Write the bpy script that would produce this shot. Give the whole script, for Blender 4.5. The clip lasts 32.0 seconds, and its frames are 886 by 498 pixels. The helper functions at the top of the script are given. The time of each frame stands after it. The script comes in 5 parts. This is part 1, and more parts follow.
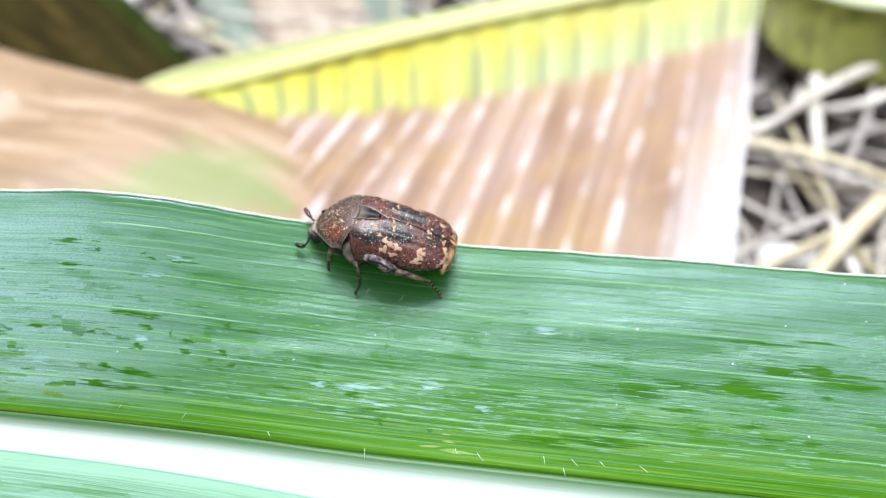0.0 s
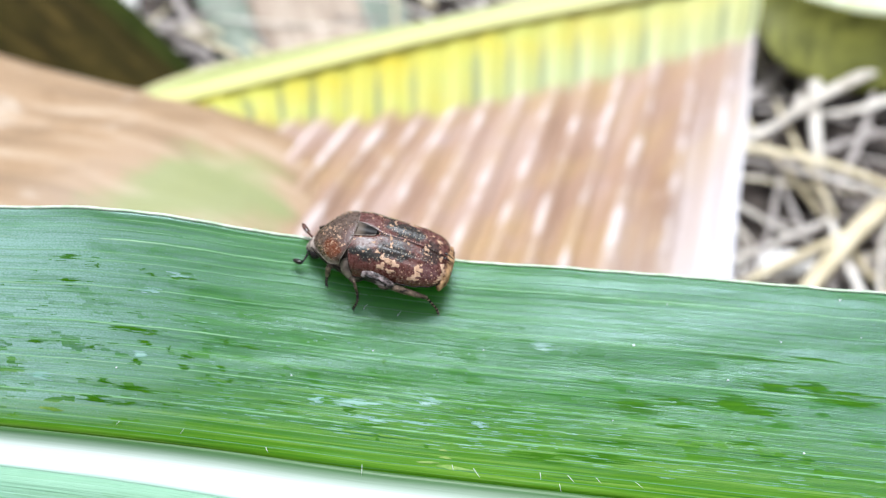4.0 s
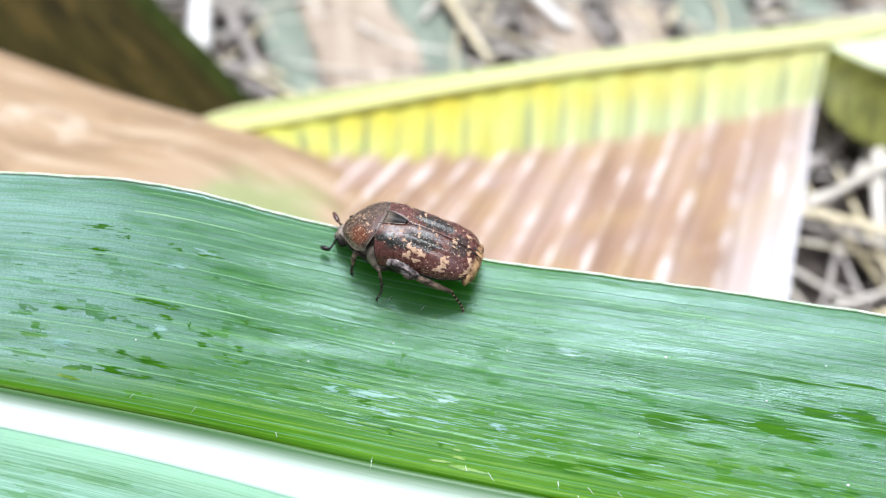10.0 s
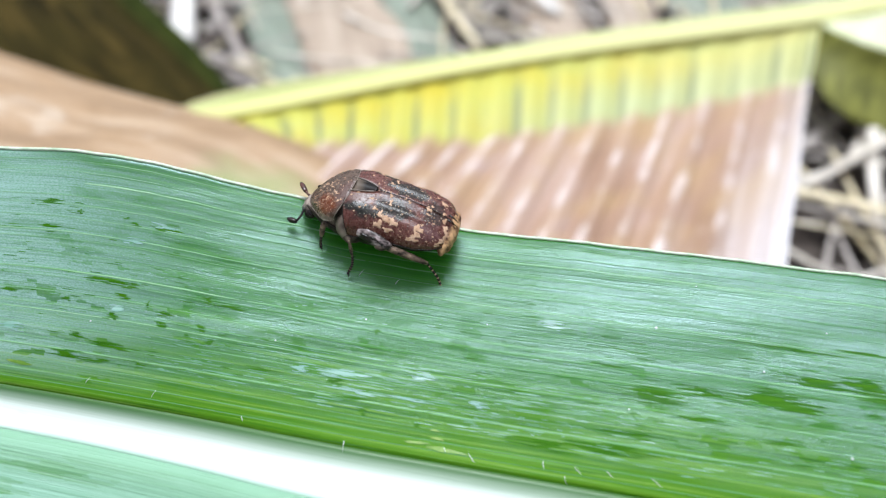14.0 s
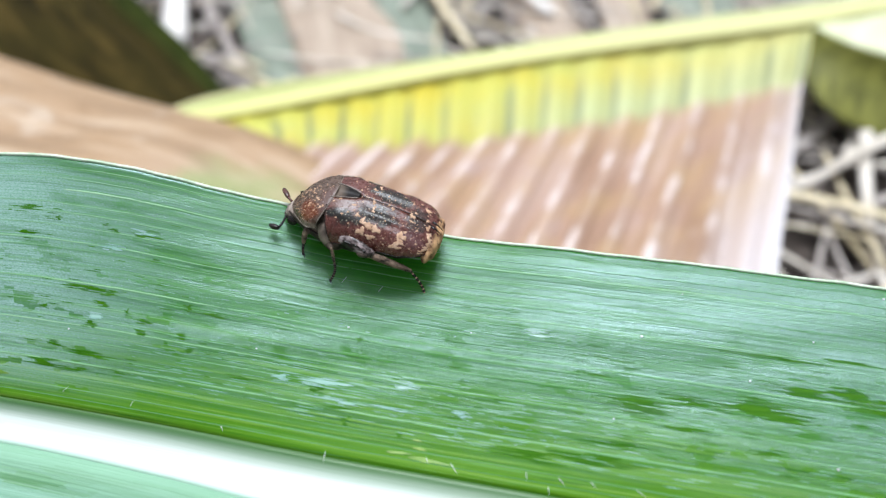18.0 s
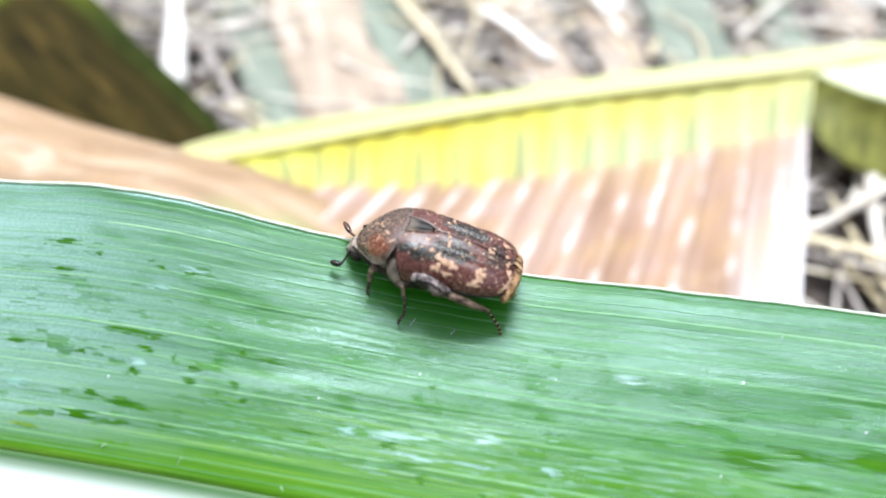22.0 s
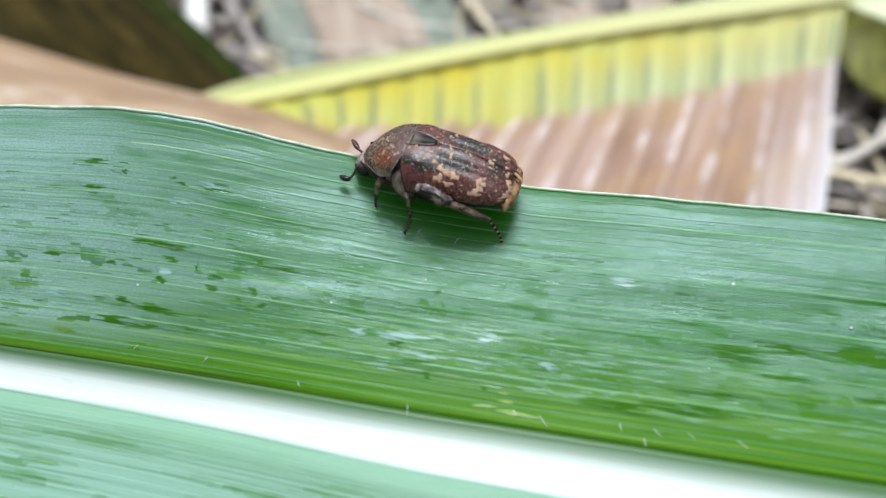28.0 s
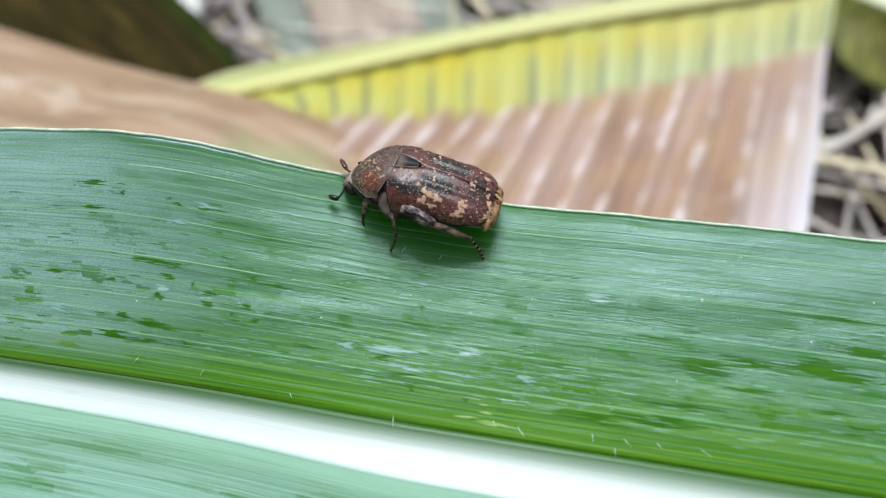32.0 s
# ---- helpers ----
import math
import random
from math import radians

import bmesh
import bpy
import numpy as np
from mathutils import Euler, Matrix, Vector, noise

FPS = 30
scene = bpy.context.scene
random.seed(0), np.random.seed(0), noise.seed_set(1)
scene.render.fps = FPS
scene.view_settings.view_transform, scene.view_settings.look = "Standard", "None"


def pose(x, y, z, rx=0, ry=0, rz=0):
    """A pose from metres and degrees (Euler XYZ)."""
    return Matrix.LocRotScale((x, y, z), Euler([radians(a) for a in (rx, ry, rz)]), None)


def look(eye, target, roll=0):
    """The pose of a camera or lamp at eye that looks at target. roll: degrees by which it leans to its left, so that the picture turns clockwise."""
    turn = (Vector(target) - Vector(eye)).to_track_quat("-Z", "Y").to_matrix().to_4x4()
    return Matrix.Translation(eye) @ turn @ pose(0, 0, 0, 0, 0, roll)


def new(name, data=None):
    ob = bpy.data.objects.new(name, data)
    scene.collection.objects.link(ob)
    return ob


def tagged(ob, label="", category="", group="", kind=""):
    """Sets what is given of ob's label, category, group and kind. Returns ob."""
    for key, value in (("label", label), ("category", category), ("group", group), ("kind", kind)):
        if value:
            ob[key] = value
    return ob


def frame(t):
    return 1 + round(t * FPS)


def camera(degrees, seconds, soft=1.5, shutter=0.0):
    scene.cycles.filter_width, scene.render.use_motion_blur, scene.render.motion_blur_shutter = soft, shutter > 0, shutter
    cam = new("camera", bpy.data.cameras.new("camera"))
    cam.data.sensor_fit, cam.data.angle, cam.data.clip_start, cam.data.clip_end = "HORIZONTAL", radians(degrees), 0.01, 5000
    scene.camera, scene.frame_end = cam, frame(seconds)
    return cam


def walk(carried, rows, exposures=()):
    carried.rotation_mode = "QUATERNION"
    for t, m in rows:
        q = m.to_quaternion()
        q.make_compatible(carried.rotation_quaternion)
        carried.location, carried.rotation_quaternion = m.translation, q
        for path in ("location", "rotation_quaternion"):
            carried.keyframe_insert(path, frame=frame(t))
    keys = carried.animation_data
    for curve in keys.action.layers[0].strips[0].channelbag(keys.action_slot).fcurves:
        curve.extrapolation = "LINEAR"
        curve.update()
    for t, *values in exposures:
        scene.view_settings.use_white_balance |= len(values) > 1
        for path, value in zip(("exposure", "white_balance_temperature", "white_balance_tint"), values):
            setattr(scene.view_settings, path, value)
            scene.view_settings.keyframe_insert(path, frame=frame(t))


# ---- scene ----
cam = camera(61.5, 32.0, soft=1.2)
# The lens of a phone held some six centimetres from the leaf: an aperture of about two millimetres.
cam.data.dof.use_dof = True
cam.data.dof.focus_distance = 0.0658
cam.data.dof.aperture_fstop = 18.0
# Seconds; millimetres right, ahead and up of a base that looks down at the leaf; yaw, pitch and roll.
BASE = pose(0, 0, 0.155, -45, 0, 0)
PATH = [
    (0.0, -0.40, -3.07, 0.29, -0.21, -0.08, -0.20),
    (0.5, -0.28, -3.99, 0.78, 0.00, -0.06, -0.07),
    (1.0, -0.56, -5.14, 3.09, -0.04, 0.03, -0.17),
    (1.5, 1.06, -5.16, 3.78, -0.05, 0.09, -0.00),
    (2.0, -0.42, -3.67, 2.94, -0.26, 0.12, -0.02),
    (2.5, 0.33, -2.60, 2.62, -0.36, 0.16, -0.20),
    (3.0, -0.96, -2.78, 3.00, -0.38, 0.19, -0.31),
    (3.5, -0.08, -3.26, 1.84, -0.17, 0.01, -0.22),
    (5.5, -0.08, -3.76, 1.77, -0.16, 0.10, -0.49),
    (6.0, -0.18, -3.00, 1.52, -0.28, 0.19, -0.48),
    (6.5, -0.70, -2.07, 1.37, -0.30, 0.05, -0.59),
    (7.0, -0.60, -1.86, 0.81, -0.23, 0.04, -0.56),
    (7.5, -0.56, -1.52, 0.25, -0.06, -0.11, -0.44),
    (8.0, -2.74, 2.09, -2.28, -1.54, 3.41, -0.98),
    (8.5, -4.93, 3.51, -3.66, -1.56, 6.67, -1.04),
    (9.0, -6.35, 2.45, -4.46, -0.86, 6.00, -2.23),
    (9.5, 0.33, 0.60, -3.67, 2.01, 5.01, -2.90),
    (10.0, 2.13, -1.63, -4.78, 3.52, 4.87, -4.18),
    (10.5, 2.62, 0.14, -5.25, 3.19, 4.93, -3.63),
    (11.0, 2.51, 1.51, -6.00, 3.12, 4.75, -3.21),
    (11.5, 3.17, 0.55, -4.96, 3.17, 5.03, -3.15),
    (12.0, 2.62, 1.04, -3.84, 3.08, 5.10, -3.43),
    (12.5, 1.82, 1.01, -3.22, 3.04, 5.12, -3.50),
    (13.0, 3.06, 1.48, -5.01, 3.03, 5.04, -3.48),
    (13.5, 3.90, 1.50, -6.82, 3.27, 4.75, -3.24),
    (14.0, 3.85, 2.93, -6.68, 3.31, 4.58, -3.04),
    (14.5, 4.45, 2.68, -5.77, 3.12, 4.76, -3.33),
    (16.5, 4.14, 2.46, -3.13, 2.83, 5.04, -3.50),
    (17.0, 4.65, 4.19, -5.40, 2.98, 4.76, -3.23),
    (17.5, 5.07, 3.32, -6.07, 3.22, 4.63, -3.06),
    (18.0, 4.79, 3.69, -5.93, 2.96, 4.58, -3.10),
    (18.5, 5.17, 3.02, -4.44, 2.63, 4.80, -3.42),
    (19.0, 3.79, 3.55, -4.78, 2.04, 4.78, -3.42),
    (19.5, 3.55, 2.58, -3.56, 2.21, 4.81, -3.26),
    (20.0, 3.64, 4.08, -4.62, 2.20, 4.76, -3.24),
    (20.5, 2.80, 5.17, -6.95, 2.30, 4.61, -2.95),
    (21.0, -0.92, 9.43, -6.28, 0.88, 6.79, -1.69),
    (21.5, -3.14, 9.56, -6.93, 0.80, 7.86, -1.55),
    (22.0, -3.07, 8.83, -6.53, 1.66, 8.24, -2.98),
    (22.5, -3.76, 8.93, -5.89, 1.51, 8.59, -2.94),
    (23.0, -4.48, 9.22, -6.45, 1.37, 8.78, -2.69),
    (23.5, -3.02, 7.82, -8.10, 1.70, 6.98, -2.09),
    (24.0, -3.39, 5.89, -7.98, 2.54, 3.24, -1.73),
    (24.5, -5.25, 5.03, -7.54, 2.80, 2.85, -2.16),
    (25.0, -4.22, 5.80, -6.82, 2.54, 3.09, -2.08),
    (25.5, -3.91, 7.58, -7.54, 2.35, 3.11, -2.08),
    (26.0, -4.04, 9.12, -7.95, 2.04, 3.22, -2.15),
    (26.5, -3.18, 9.30, -9.86, 1.97, 5.66, -1.39),
    (28.5, -0.29, 4.94, -9.05, 4.37, 3.60, -2.46),
    (29.0, -0.21, 4.71, -7.08, 3.83, 2.75, -2.31),
    (29.5, 0.15, 3.04, -8.13, 4.06, 2.48, -2.19),
    (30.0, 1.46, 1.17, -7.31, 4.22, 2.37, -2.14),
    (30.5, 1.14, 2.04, -6.90, 4.05, 2.39, -2.15),
    (31.0, 1.47, 2.64, -7.35, 4.01, 2.40, -2.14),
    (31.5, 1.30, 3.15, -7.26, 3.95, 2.39, -2.19),
    (32.0, 0.57, 2.86, -6.53, 3.81, 2.41, -2.17),
]
EXPOSURE = [(0.0, 1.0), (1.0, 1.03), (2.0, 0.86), (3.0, 0.86), (6.0, 0.97), (7.0, 1.05), (8.0, 1.14), (9.0, 0.9), (11.0, 1.0), (12.0, 0.9), (14.0, 0.78), (18.0, 0.75), (20.0, 0.63), (21.0, 1.1), (22.0, 1.22), (23.0, 0.84), (24.0, 0.9), (25.0, 0.55), (29.0, 0.52), (30.0, 0.29), (31.0, 0.28), (32.0, 0.42)]
walk(cam, [(t, BASE @ pose(x / 1000, y / 1000, z / 1000, 90 + pitch, roll, yaw)) for t, x, y, z, yaw, pitch, roll in PATH], [(t, stops, 6100, 10) for t, stops in EXPOSURE])

# ---- sky and sun: bright overcast ----
SUN_EL, SUN_AZ = radians(79), radians(5)
world = bpy.data.worlds.new("overcast_sky")
scene.world = world
world.use_nodes = True
sky = world.node_tree.nodes.new("ShaderNodeTexSky")
sky.sky_type, sky.sun_disc = "NISHITA", False
sky.sun_elevation, sky.sun_rotation = SUN_EL, SUN_AZ
sky.air_density, sky.dust_density, sky.ozone_density = 1.0, 4.5, 1.0
background = world.node_tree.nodes["Background"]
background.inputs["Strength"].default_value = 0.1
cloud = world.node_tree.nodes.new("ShaderNodeHueSaturation")
cloud.inputs["Saturation"].default_value = 0.2
world.node_tree.links.new(sky.outputs[0], cloud.inputs["Color"])
world.node_tree.links.new(cloud.outputs[0], background.inputs["Color"])
sun = new("sun", bpy.data.lights.new("sun", "SUN"))
sun.data.energy, sun.data.angle, sun.data.color = 1.85, radians(28), (0.93, 0.97, 1.0)
sun.matrix_world = look((math.sin(SUN_AZ) * math.cos(SUN_EL), math.cos(SUN_AZ) * math.cos(SUN_EL), math.sin(SUN_EL)), (0, 0, 0))

MM = 0.001


# ---- materials ----
class Mat:
    """A small builder of node materials."""

    def __init__(self, name, rough=0.5, spec=0.5, coat=0.0):
        self.m = bpy.data.materials.new(name)
        self.m.use_nodes = True
        self.n, self.l = self.m.node_tree.nodes, self.m.node_tree.links
        self.b = self.n["Principled BSDF"]
        self.b.inputs["Roughness"].default_value = rough
        self.b.inputs["Specular IOR Level"].default_value = spec
        self.b.inputs["Coat Weight"].default_value = coat
        self.tc = self.n.new("ShaderNodeTexCoord")

    def put(self, a, socket):
        if hasattr(a, "is_output"):
            self.l.new(a, socket)
        else:
            socket.default_value = a if not isinstance(a, tuple) or len(a) == 4 else (*a, 1.0)

    def coords(self, source="UV", scale=(1, 1, 1), loc=(0, 0, 0)):
        mp = self.n.new("ShaderNodeMapping")
        mp.inputs["Scale"].default_value, mp.inputs["Location"].default_value = scale, loc
        self.l.new(self.tc.outputs[source], mp.inputs["Vector"])
        return mp.outputs[0]

    def noise(self, at, scale=1.0, detail=4.0, rough=0.55, warp=0.0):
        t = self.n.new("ShaderNodeTexNoise")
        t.inputs["Scale"].default_value, t.inputs["Detail"].default_value = scale, detail
        t.inputs["Roughness"].default_value, t.inputs["Distortion"].default_value = rough, warp
        self.l.new(at, t.inputs["Vector"])
        return t.outputs["Fac"]

    def voronoi(self, at, scale=1.0, out="Distance"):
        t = self.n.new("ShaderNodeTexVoronoi")
        t.inputs["Scale"].default_value = scale
        self.l.new(at, t.inputs["Vector"])
        return t.outputs[out]

    def ramp(self, fac, *stops):
        r = self.n.new("ShaderNodeValToRGB")
        while len(r.color_ramp.elements) < len(stops):
            r.color_ramp.elements.new(0.5)
        for e, (p, c) in zip(r.color_ramp.elements, stops):
            e.position, e.color = p, (c, c, c, 1) if isinstance(c, (int, float)) else (*c, 1)
        self.l.new(fac, r.inputs["Fac"])
        return r.outputs["Color"]

    def mix(self, fac, a, b, mode="MIX"):
        x = self.n.new("ShaderNodeMix")
        x.data_type, x.blend_type = "RGBA", mode
        for v, s in ((fac, x.inputs[0]), (a, x.inputs[6]), (b, x.inputs[7])):
            self.put(v, s)
        return x.outputs[2]

    def maths(self, op, a, b=0.0):
        x = self.n.new("ShaderNodeMath")
        x.operation = op
        self.put(a, x.inputs[0])
        self.put(b, x.inputs[1])
        return x.outputs[0]

    def axis(self, at, which):
        s = self.n.new("ShaderNodeSeparateXYZ")
        self.l.new(at, s.inputs[0])
        return s.outputs[which]

    def colour(self, c):
        self.put(c, self.b.inputs["Base Color"])
        return self

    def roughness(self, r):
        self.put(r, self.b.inputs["Roughness"])
        return self

    def bump(self, height, distance=0.0001, strength=0.6):
        u = self.n.new("ShaderNodeBump")
        u.inputs["Strength"].default_value, u.inputs["Distance"].default_value = strength, distance
        self.l.new(height, u.inputs["Height"])
        self.l.new(u.outputs[0], self.b.inputs["Normal"])
        self.l.new(u.outputs[0], self.b.inputs["Coat Normal"])
        return self

    def thin(self, colour, weight):
        """Lets light through, as a leaf does."""
        tr = self.n.new("ShaderNodeBsdfTranslucent")
        self.put(colour, tr.inputs["Color"])
        x = self.n.new("ShaderNodeMixShader")
        x.inputs[0].default_value = weight
        self.l.new(self.b.outputs[0], x.inputs[1])
        self.l.new(tr.outputs[0], x.inputs[2])
        self.l.new(x.outputs[0], self.n["Material Output"].inputs["Surface"])
        return self

    def bloom(self, colour, rough, weight):
        """A waxy bloom that gives back the light of the sky."""
        out = self.n["Material Output"].inputs["Surface"]
        under = out.links[0].from_socket
        g = self.n.new("ShaderNodeBsdfGlossy")
        self.put(colour, g.inputs["Color"])
        g.inputs["Roughness"].default_value = rough
        normal = self.b.inputs["Normal"]
        if normal.links:
            self.l.new(normal.links[0].from_socket, g.inputs["Normal"])
        x = self.n.new("ShaderNodeMixShader")
        self.put(weight, x.inputs[0])
        self.l.new(under, x.inputs[1])
        self.l.new(g.outputs[0], x.inputs[2])
        self.l.new(x.outputs[0], out)
        return self


def chips(m, size, loc, low, high):
    """A bloom that breaks off in small blocks along the lanes of the blade: 0 bare, 1 whole."""
    v = m.n.new("ShaderNodeTexVoronoi")
    v.distance, v.inputs["Randomness"].default_value = "CHEBYCHEV", 1.0
    v.inputs["Scale"].default_value = 1.0
    m.l.new(m.coords(scale=size, loc=loc), v.inputs["Vector"])
    place = v.outputs["Position"]
    f = m.noise(place, 0.16, 3, 0.6)
    return m.ramp(f, (low, 0.0), (high, 1.0))


def green_blade_material(name):
    """Green blade in fine lanes between the veins, under a waxy bloom that is worn off in blocks and streaks, with
    bluish sky sheen painted into it.
    """
    m = Mat(name, 0.45, 0.15)
    at = m.coords()
    x01 = m.maths("DIVIDE", m.maths("ADD", m.axis(at, 0), 45.0), 90.0)
    y01 = m.maths("DIVIDE", m.axis(at, 1), 20.0)
    fine = m.noise(m.coords(scale=(0.02, 2.6, 1)), 1.0, 5, 0.7)
    hair = m.noise(m.coords(scale=(0.07, 9.0, 1), loc=(5, 2, 0)), 1.0, 3, 0.6)
    groove = m.noise(m.coords(scale=(0.05, 5.5, 1), loc=(15, 8, 0)), 1.0, 4, 0.65)
    broad = m.noise(m.coords(scale=(0.014, 0.6, 1), loc=(7, 3, 0)), 1.0, 4, 0.6)
    worn = m.noise(m.coords(scale=(0.09, 0.5, 1), loc=(31, 4, 0)), 1.0, 5, 0.6, 0.4)
    grain = m.noise(m.coords(scale=(4.5, 9.0, 1)), 1.0, 3, 0.6)
    # The tissue itself: pure green, yellower beside the midrib.
    green = m.ramp(fine, (0.3, (0.02, 0.12, 0.003)), (0.5, (0.036, 0.185, 0.005)), (0.68, (0.085, 0.29, 0.02)))
    low = m.ramp(y01, (0.03, 0.85), (0.45, 0.0))
    green = m.mix(low, green, m.ramp(fine, (0.36, (0.05, 0.18, 0.004)), (0.5, (0.12, 0.29, 0.01)), (0.64, (0.28, 0.46, 0.07))))
    # The bloom: whole towards the upper margin, thin beside the midrib; its spread lengthwise evens out sheen and
    # glare.
    sheen_spread = m.maths("MULTIPLY", m.ramp(x01, (0.0, 1.0), (0.16, 0.9), (0.28, 0.42), (0.38, 0.22), (0.47, 0.14), (0.62, 0.14), (0.8, 0.4), (1.0, 0.8)), 2.0)
    across = m.ramp(y01, (0.06, 0.0), (0.16, 0.3), (0.3, 0.75), (0.6, 1.0), (0.94, 1.0), (0.97, 0.6))
    blocks = m.maths("MULTIPLY", chips(m, (1.3, 4.2, 1), (3, 1, 0), 0.38, 0.43), chips(m, (0.4, 2.6, 1), (13, 5, 0), 0.32, 0.38))
    bare = m.ramp(y01, (0.3, 0.85), (0.62, 0.45), (0.8, 0.1))
    across = m.maths("MAXIMUM", across, m.maths("MULTIPLY", m.ramp(x01, (0.0, 0.9), (0.14, 0.75), (0.34, 0.0)), m.ramp(y01, (0.03, 0.0), (0.16, 1.0))))
    wax = m.maths("SUBTRACT", 1.0, m.maths("MULTIPLY", m.maths("SUBTRACT", 1.0, blocks), bare))
    wax = m.maths("MULTIPLY", wax, m.ramp(grain, (0.36, 0.6), (0.56, 1.0)))
    wax = m.maths("MULTIPLY", wax, m.ramp(worn, (0.34, 0.5), (0.46, 1.0)))
    wax = m.maths("MULTIPLY", wax, m.ramp(hair, (0.36, 0.55), (0.56, 1.0)))
    wax = m.maths("MULTIPLY", wax, m.ramp(broad, (0.36, 0.7), (0.46, 1.0)))
    wax = m.maths("MULTIPLY", m.maths("MULTIPLY", wax, sheen_spread), across)
    # Sky sheen is put into the colour: pale blue towards the left end.
    sheen_tint = m.mix(m.ramp(x01, (0.1, 1.0), (0.45, 0.0)), (0.065, 0.23, 0.07), (0.46, 0.74, 0.63))
    c = m.mix(m.maths("MINIMUM", m.maths("MULTIPLY", wax, 0.52), 0.85), green, sheen_tint)
    # Towards the left end the painted sheen hides the lanes.
    calm = m.maths("SUBTRACT", 1.0, m.maths("MULTIPLY", m.ramp(x01, (0.2, 0.8), (0.42, 0.0)), m.ramp(y01, (0.3, 0.3), (0.7, 1.0))))
    c = m.mix(m.maths("MULTIPLY", m.ramp(groove, (0.35, 0.85), (0.42, 0.0)), calm), c, (0.012, 0.1, 0.015))
    c = m.mix(m.maths("MULTIPLY", m.ramp(groove, (0.57, 0.0), (0.68, 0.4)), m.maths("MULTIPLY", m.ramp(worn, (0.42, 0.2), (0.6, 1.0)), calm)), c, (0.2, 0.46, 0.26))
    c = m.mix(m.ramp(fine, (0.58, 0.0), (0.74, 0.25)), c, (0.16, 0.4, 0.14))
    specks = m.maths("MULTIPLY", m.ramp(grain, (0.64, 0.0), (0.7, 1.0)), m.maths("MULTIPLY", wax, 0.5))
    m.colour(m.mix(specks, c, (0.5, 0.7, 0.6)))
    m.roughness(m.ramp(hair, (0.3, 0.34), (0.7, 0.5)))
    h = m.maths("ADD", m.maths("ADD", fine, m.maths("MULTIPLY", groove, 0.6)), m.maths("MULTIPLY", wax, 0.25))
    m.bump(m.maths("MULTIPLY", m.maths("ADD", h, m.maths("MULTIPLY", grain, 0.25)), calm), 0.00015, 0.38)
    m.thin((0.06, 0.5, 0.003, 1), 0.3)
    return m.bloom((0.66, 0.84, 0.95, 1), 0.25, m.maths("MINIMUM", m.maths("MULTIPLY", wax, 0.22), 0.2)).m


def simple_material(name, dark, light, rough=0.5, spec=0.5, scale=(1, 1, 1), source="Object", lo=0.35, hi=0.65, bump=0.0, thin=None, detail=4.0, coat=0.0):
    m = Mat(name, rough, spec, coat)
    f = m.noise(m.coords(source, scale), 1.0, detail, 0.6)
    m.colour(m.ramp(f, (lo, dark), (hi, light)))
    if bump:
        m.bump(f, bump, 0.7)
    if thin:
        m.thin(*thin)
    return m.m


GREEN = green_blade_material("green_blade")
BARE_GREEN = simple_material("wet_bare_green", (0.032, 0.14, 0.003), (0.068, 0.21, 0.006), 0.5, 0.1, (0.2, 3.0, 1), "UV", thin=((0.05, 0.45, 0.005, 1), 0.25))
# Pale blue paints the sky's glint on the films of water.
FILM_GLINT = simple_material("water_film_painted_glint", (0.17, 0.38, 0.27), (0.29, 0.48, 0.4), 0.32, 0.7, (0.3, 5.0, 1), "UV")

# Pale colour for small painted glints and light dashes on the blade.
FAINT_PALE = simple_material("faint_pale_mark", (0.1, 0.29, 0.13), (0.2, 0.42, 0.26), 0.32, 0.7, (0.3, 5.0, 1), "UV")


def midrib_material():
    """White and pithy, running out softly into the green on its upper side and into pale mint on the lower."""
    m = Mat("white_midrib", 0.42, 0.45)
    f = m.noise(m.coords(scale=(0.05, 2.2, 1)), 1.0, 4, 0.6)
    pith = m.noise(m.coords(scale=(0.5, 1.4, 1), loc=(3, 7, 0)), 1.0, 4, 0.6)
    v = m.maths("ADD", m.maths("DIVIDE", m.axis(m.coords(), 1), 4.0), m.maths("MULTIPLY", m.maths("SUBTRACT", f, 0.5), 0.1))
    # Upper joint is darkened in colour to offset the sun its bend catches.
    c = m.ramp(v, (0.0, (0.035, 0.11, 0.012)), (0.1, (0.06, 0.15, 0.045)), (0.26, (0.25, 0.34, 0.25)), (0.46, (0.58, 0.65, 0.59)), (0.66, (0.64, 0.7, 0.65)), (0.86, (0.64, 0.72, 0.66)), (0.95, (0.5, 0.68, 0.56)), (1.0, (0.36, 0.6, 0.43)))
    c = m.mix(m.maths("MULTIPLY", m.ramp(pith, (0.6, 0.0), (0.75, 0.3)), m.ramp(v, (0.3, 0.0), (0.45, 1.0))), c, (0.4, 0.44, 0.4, 1))
    return m.colour(c).bump(f, 0.00006, 0.6).m


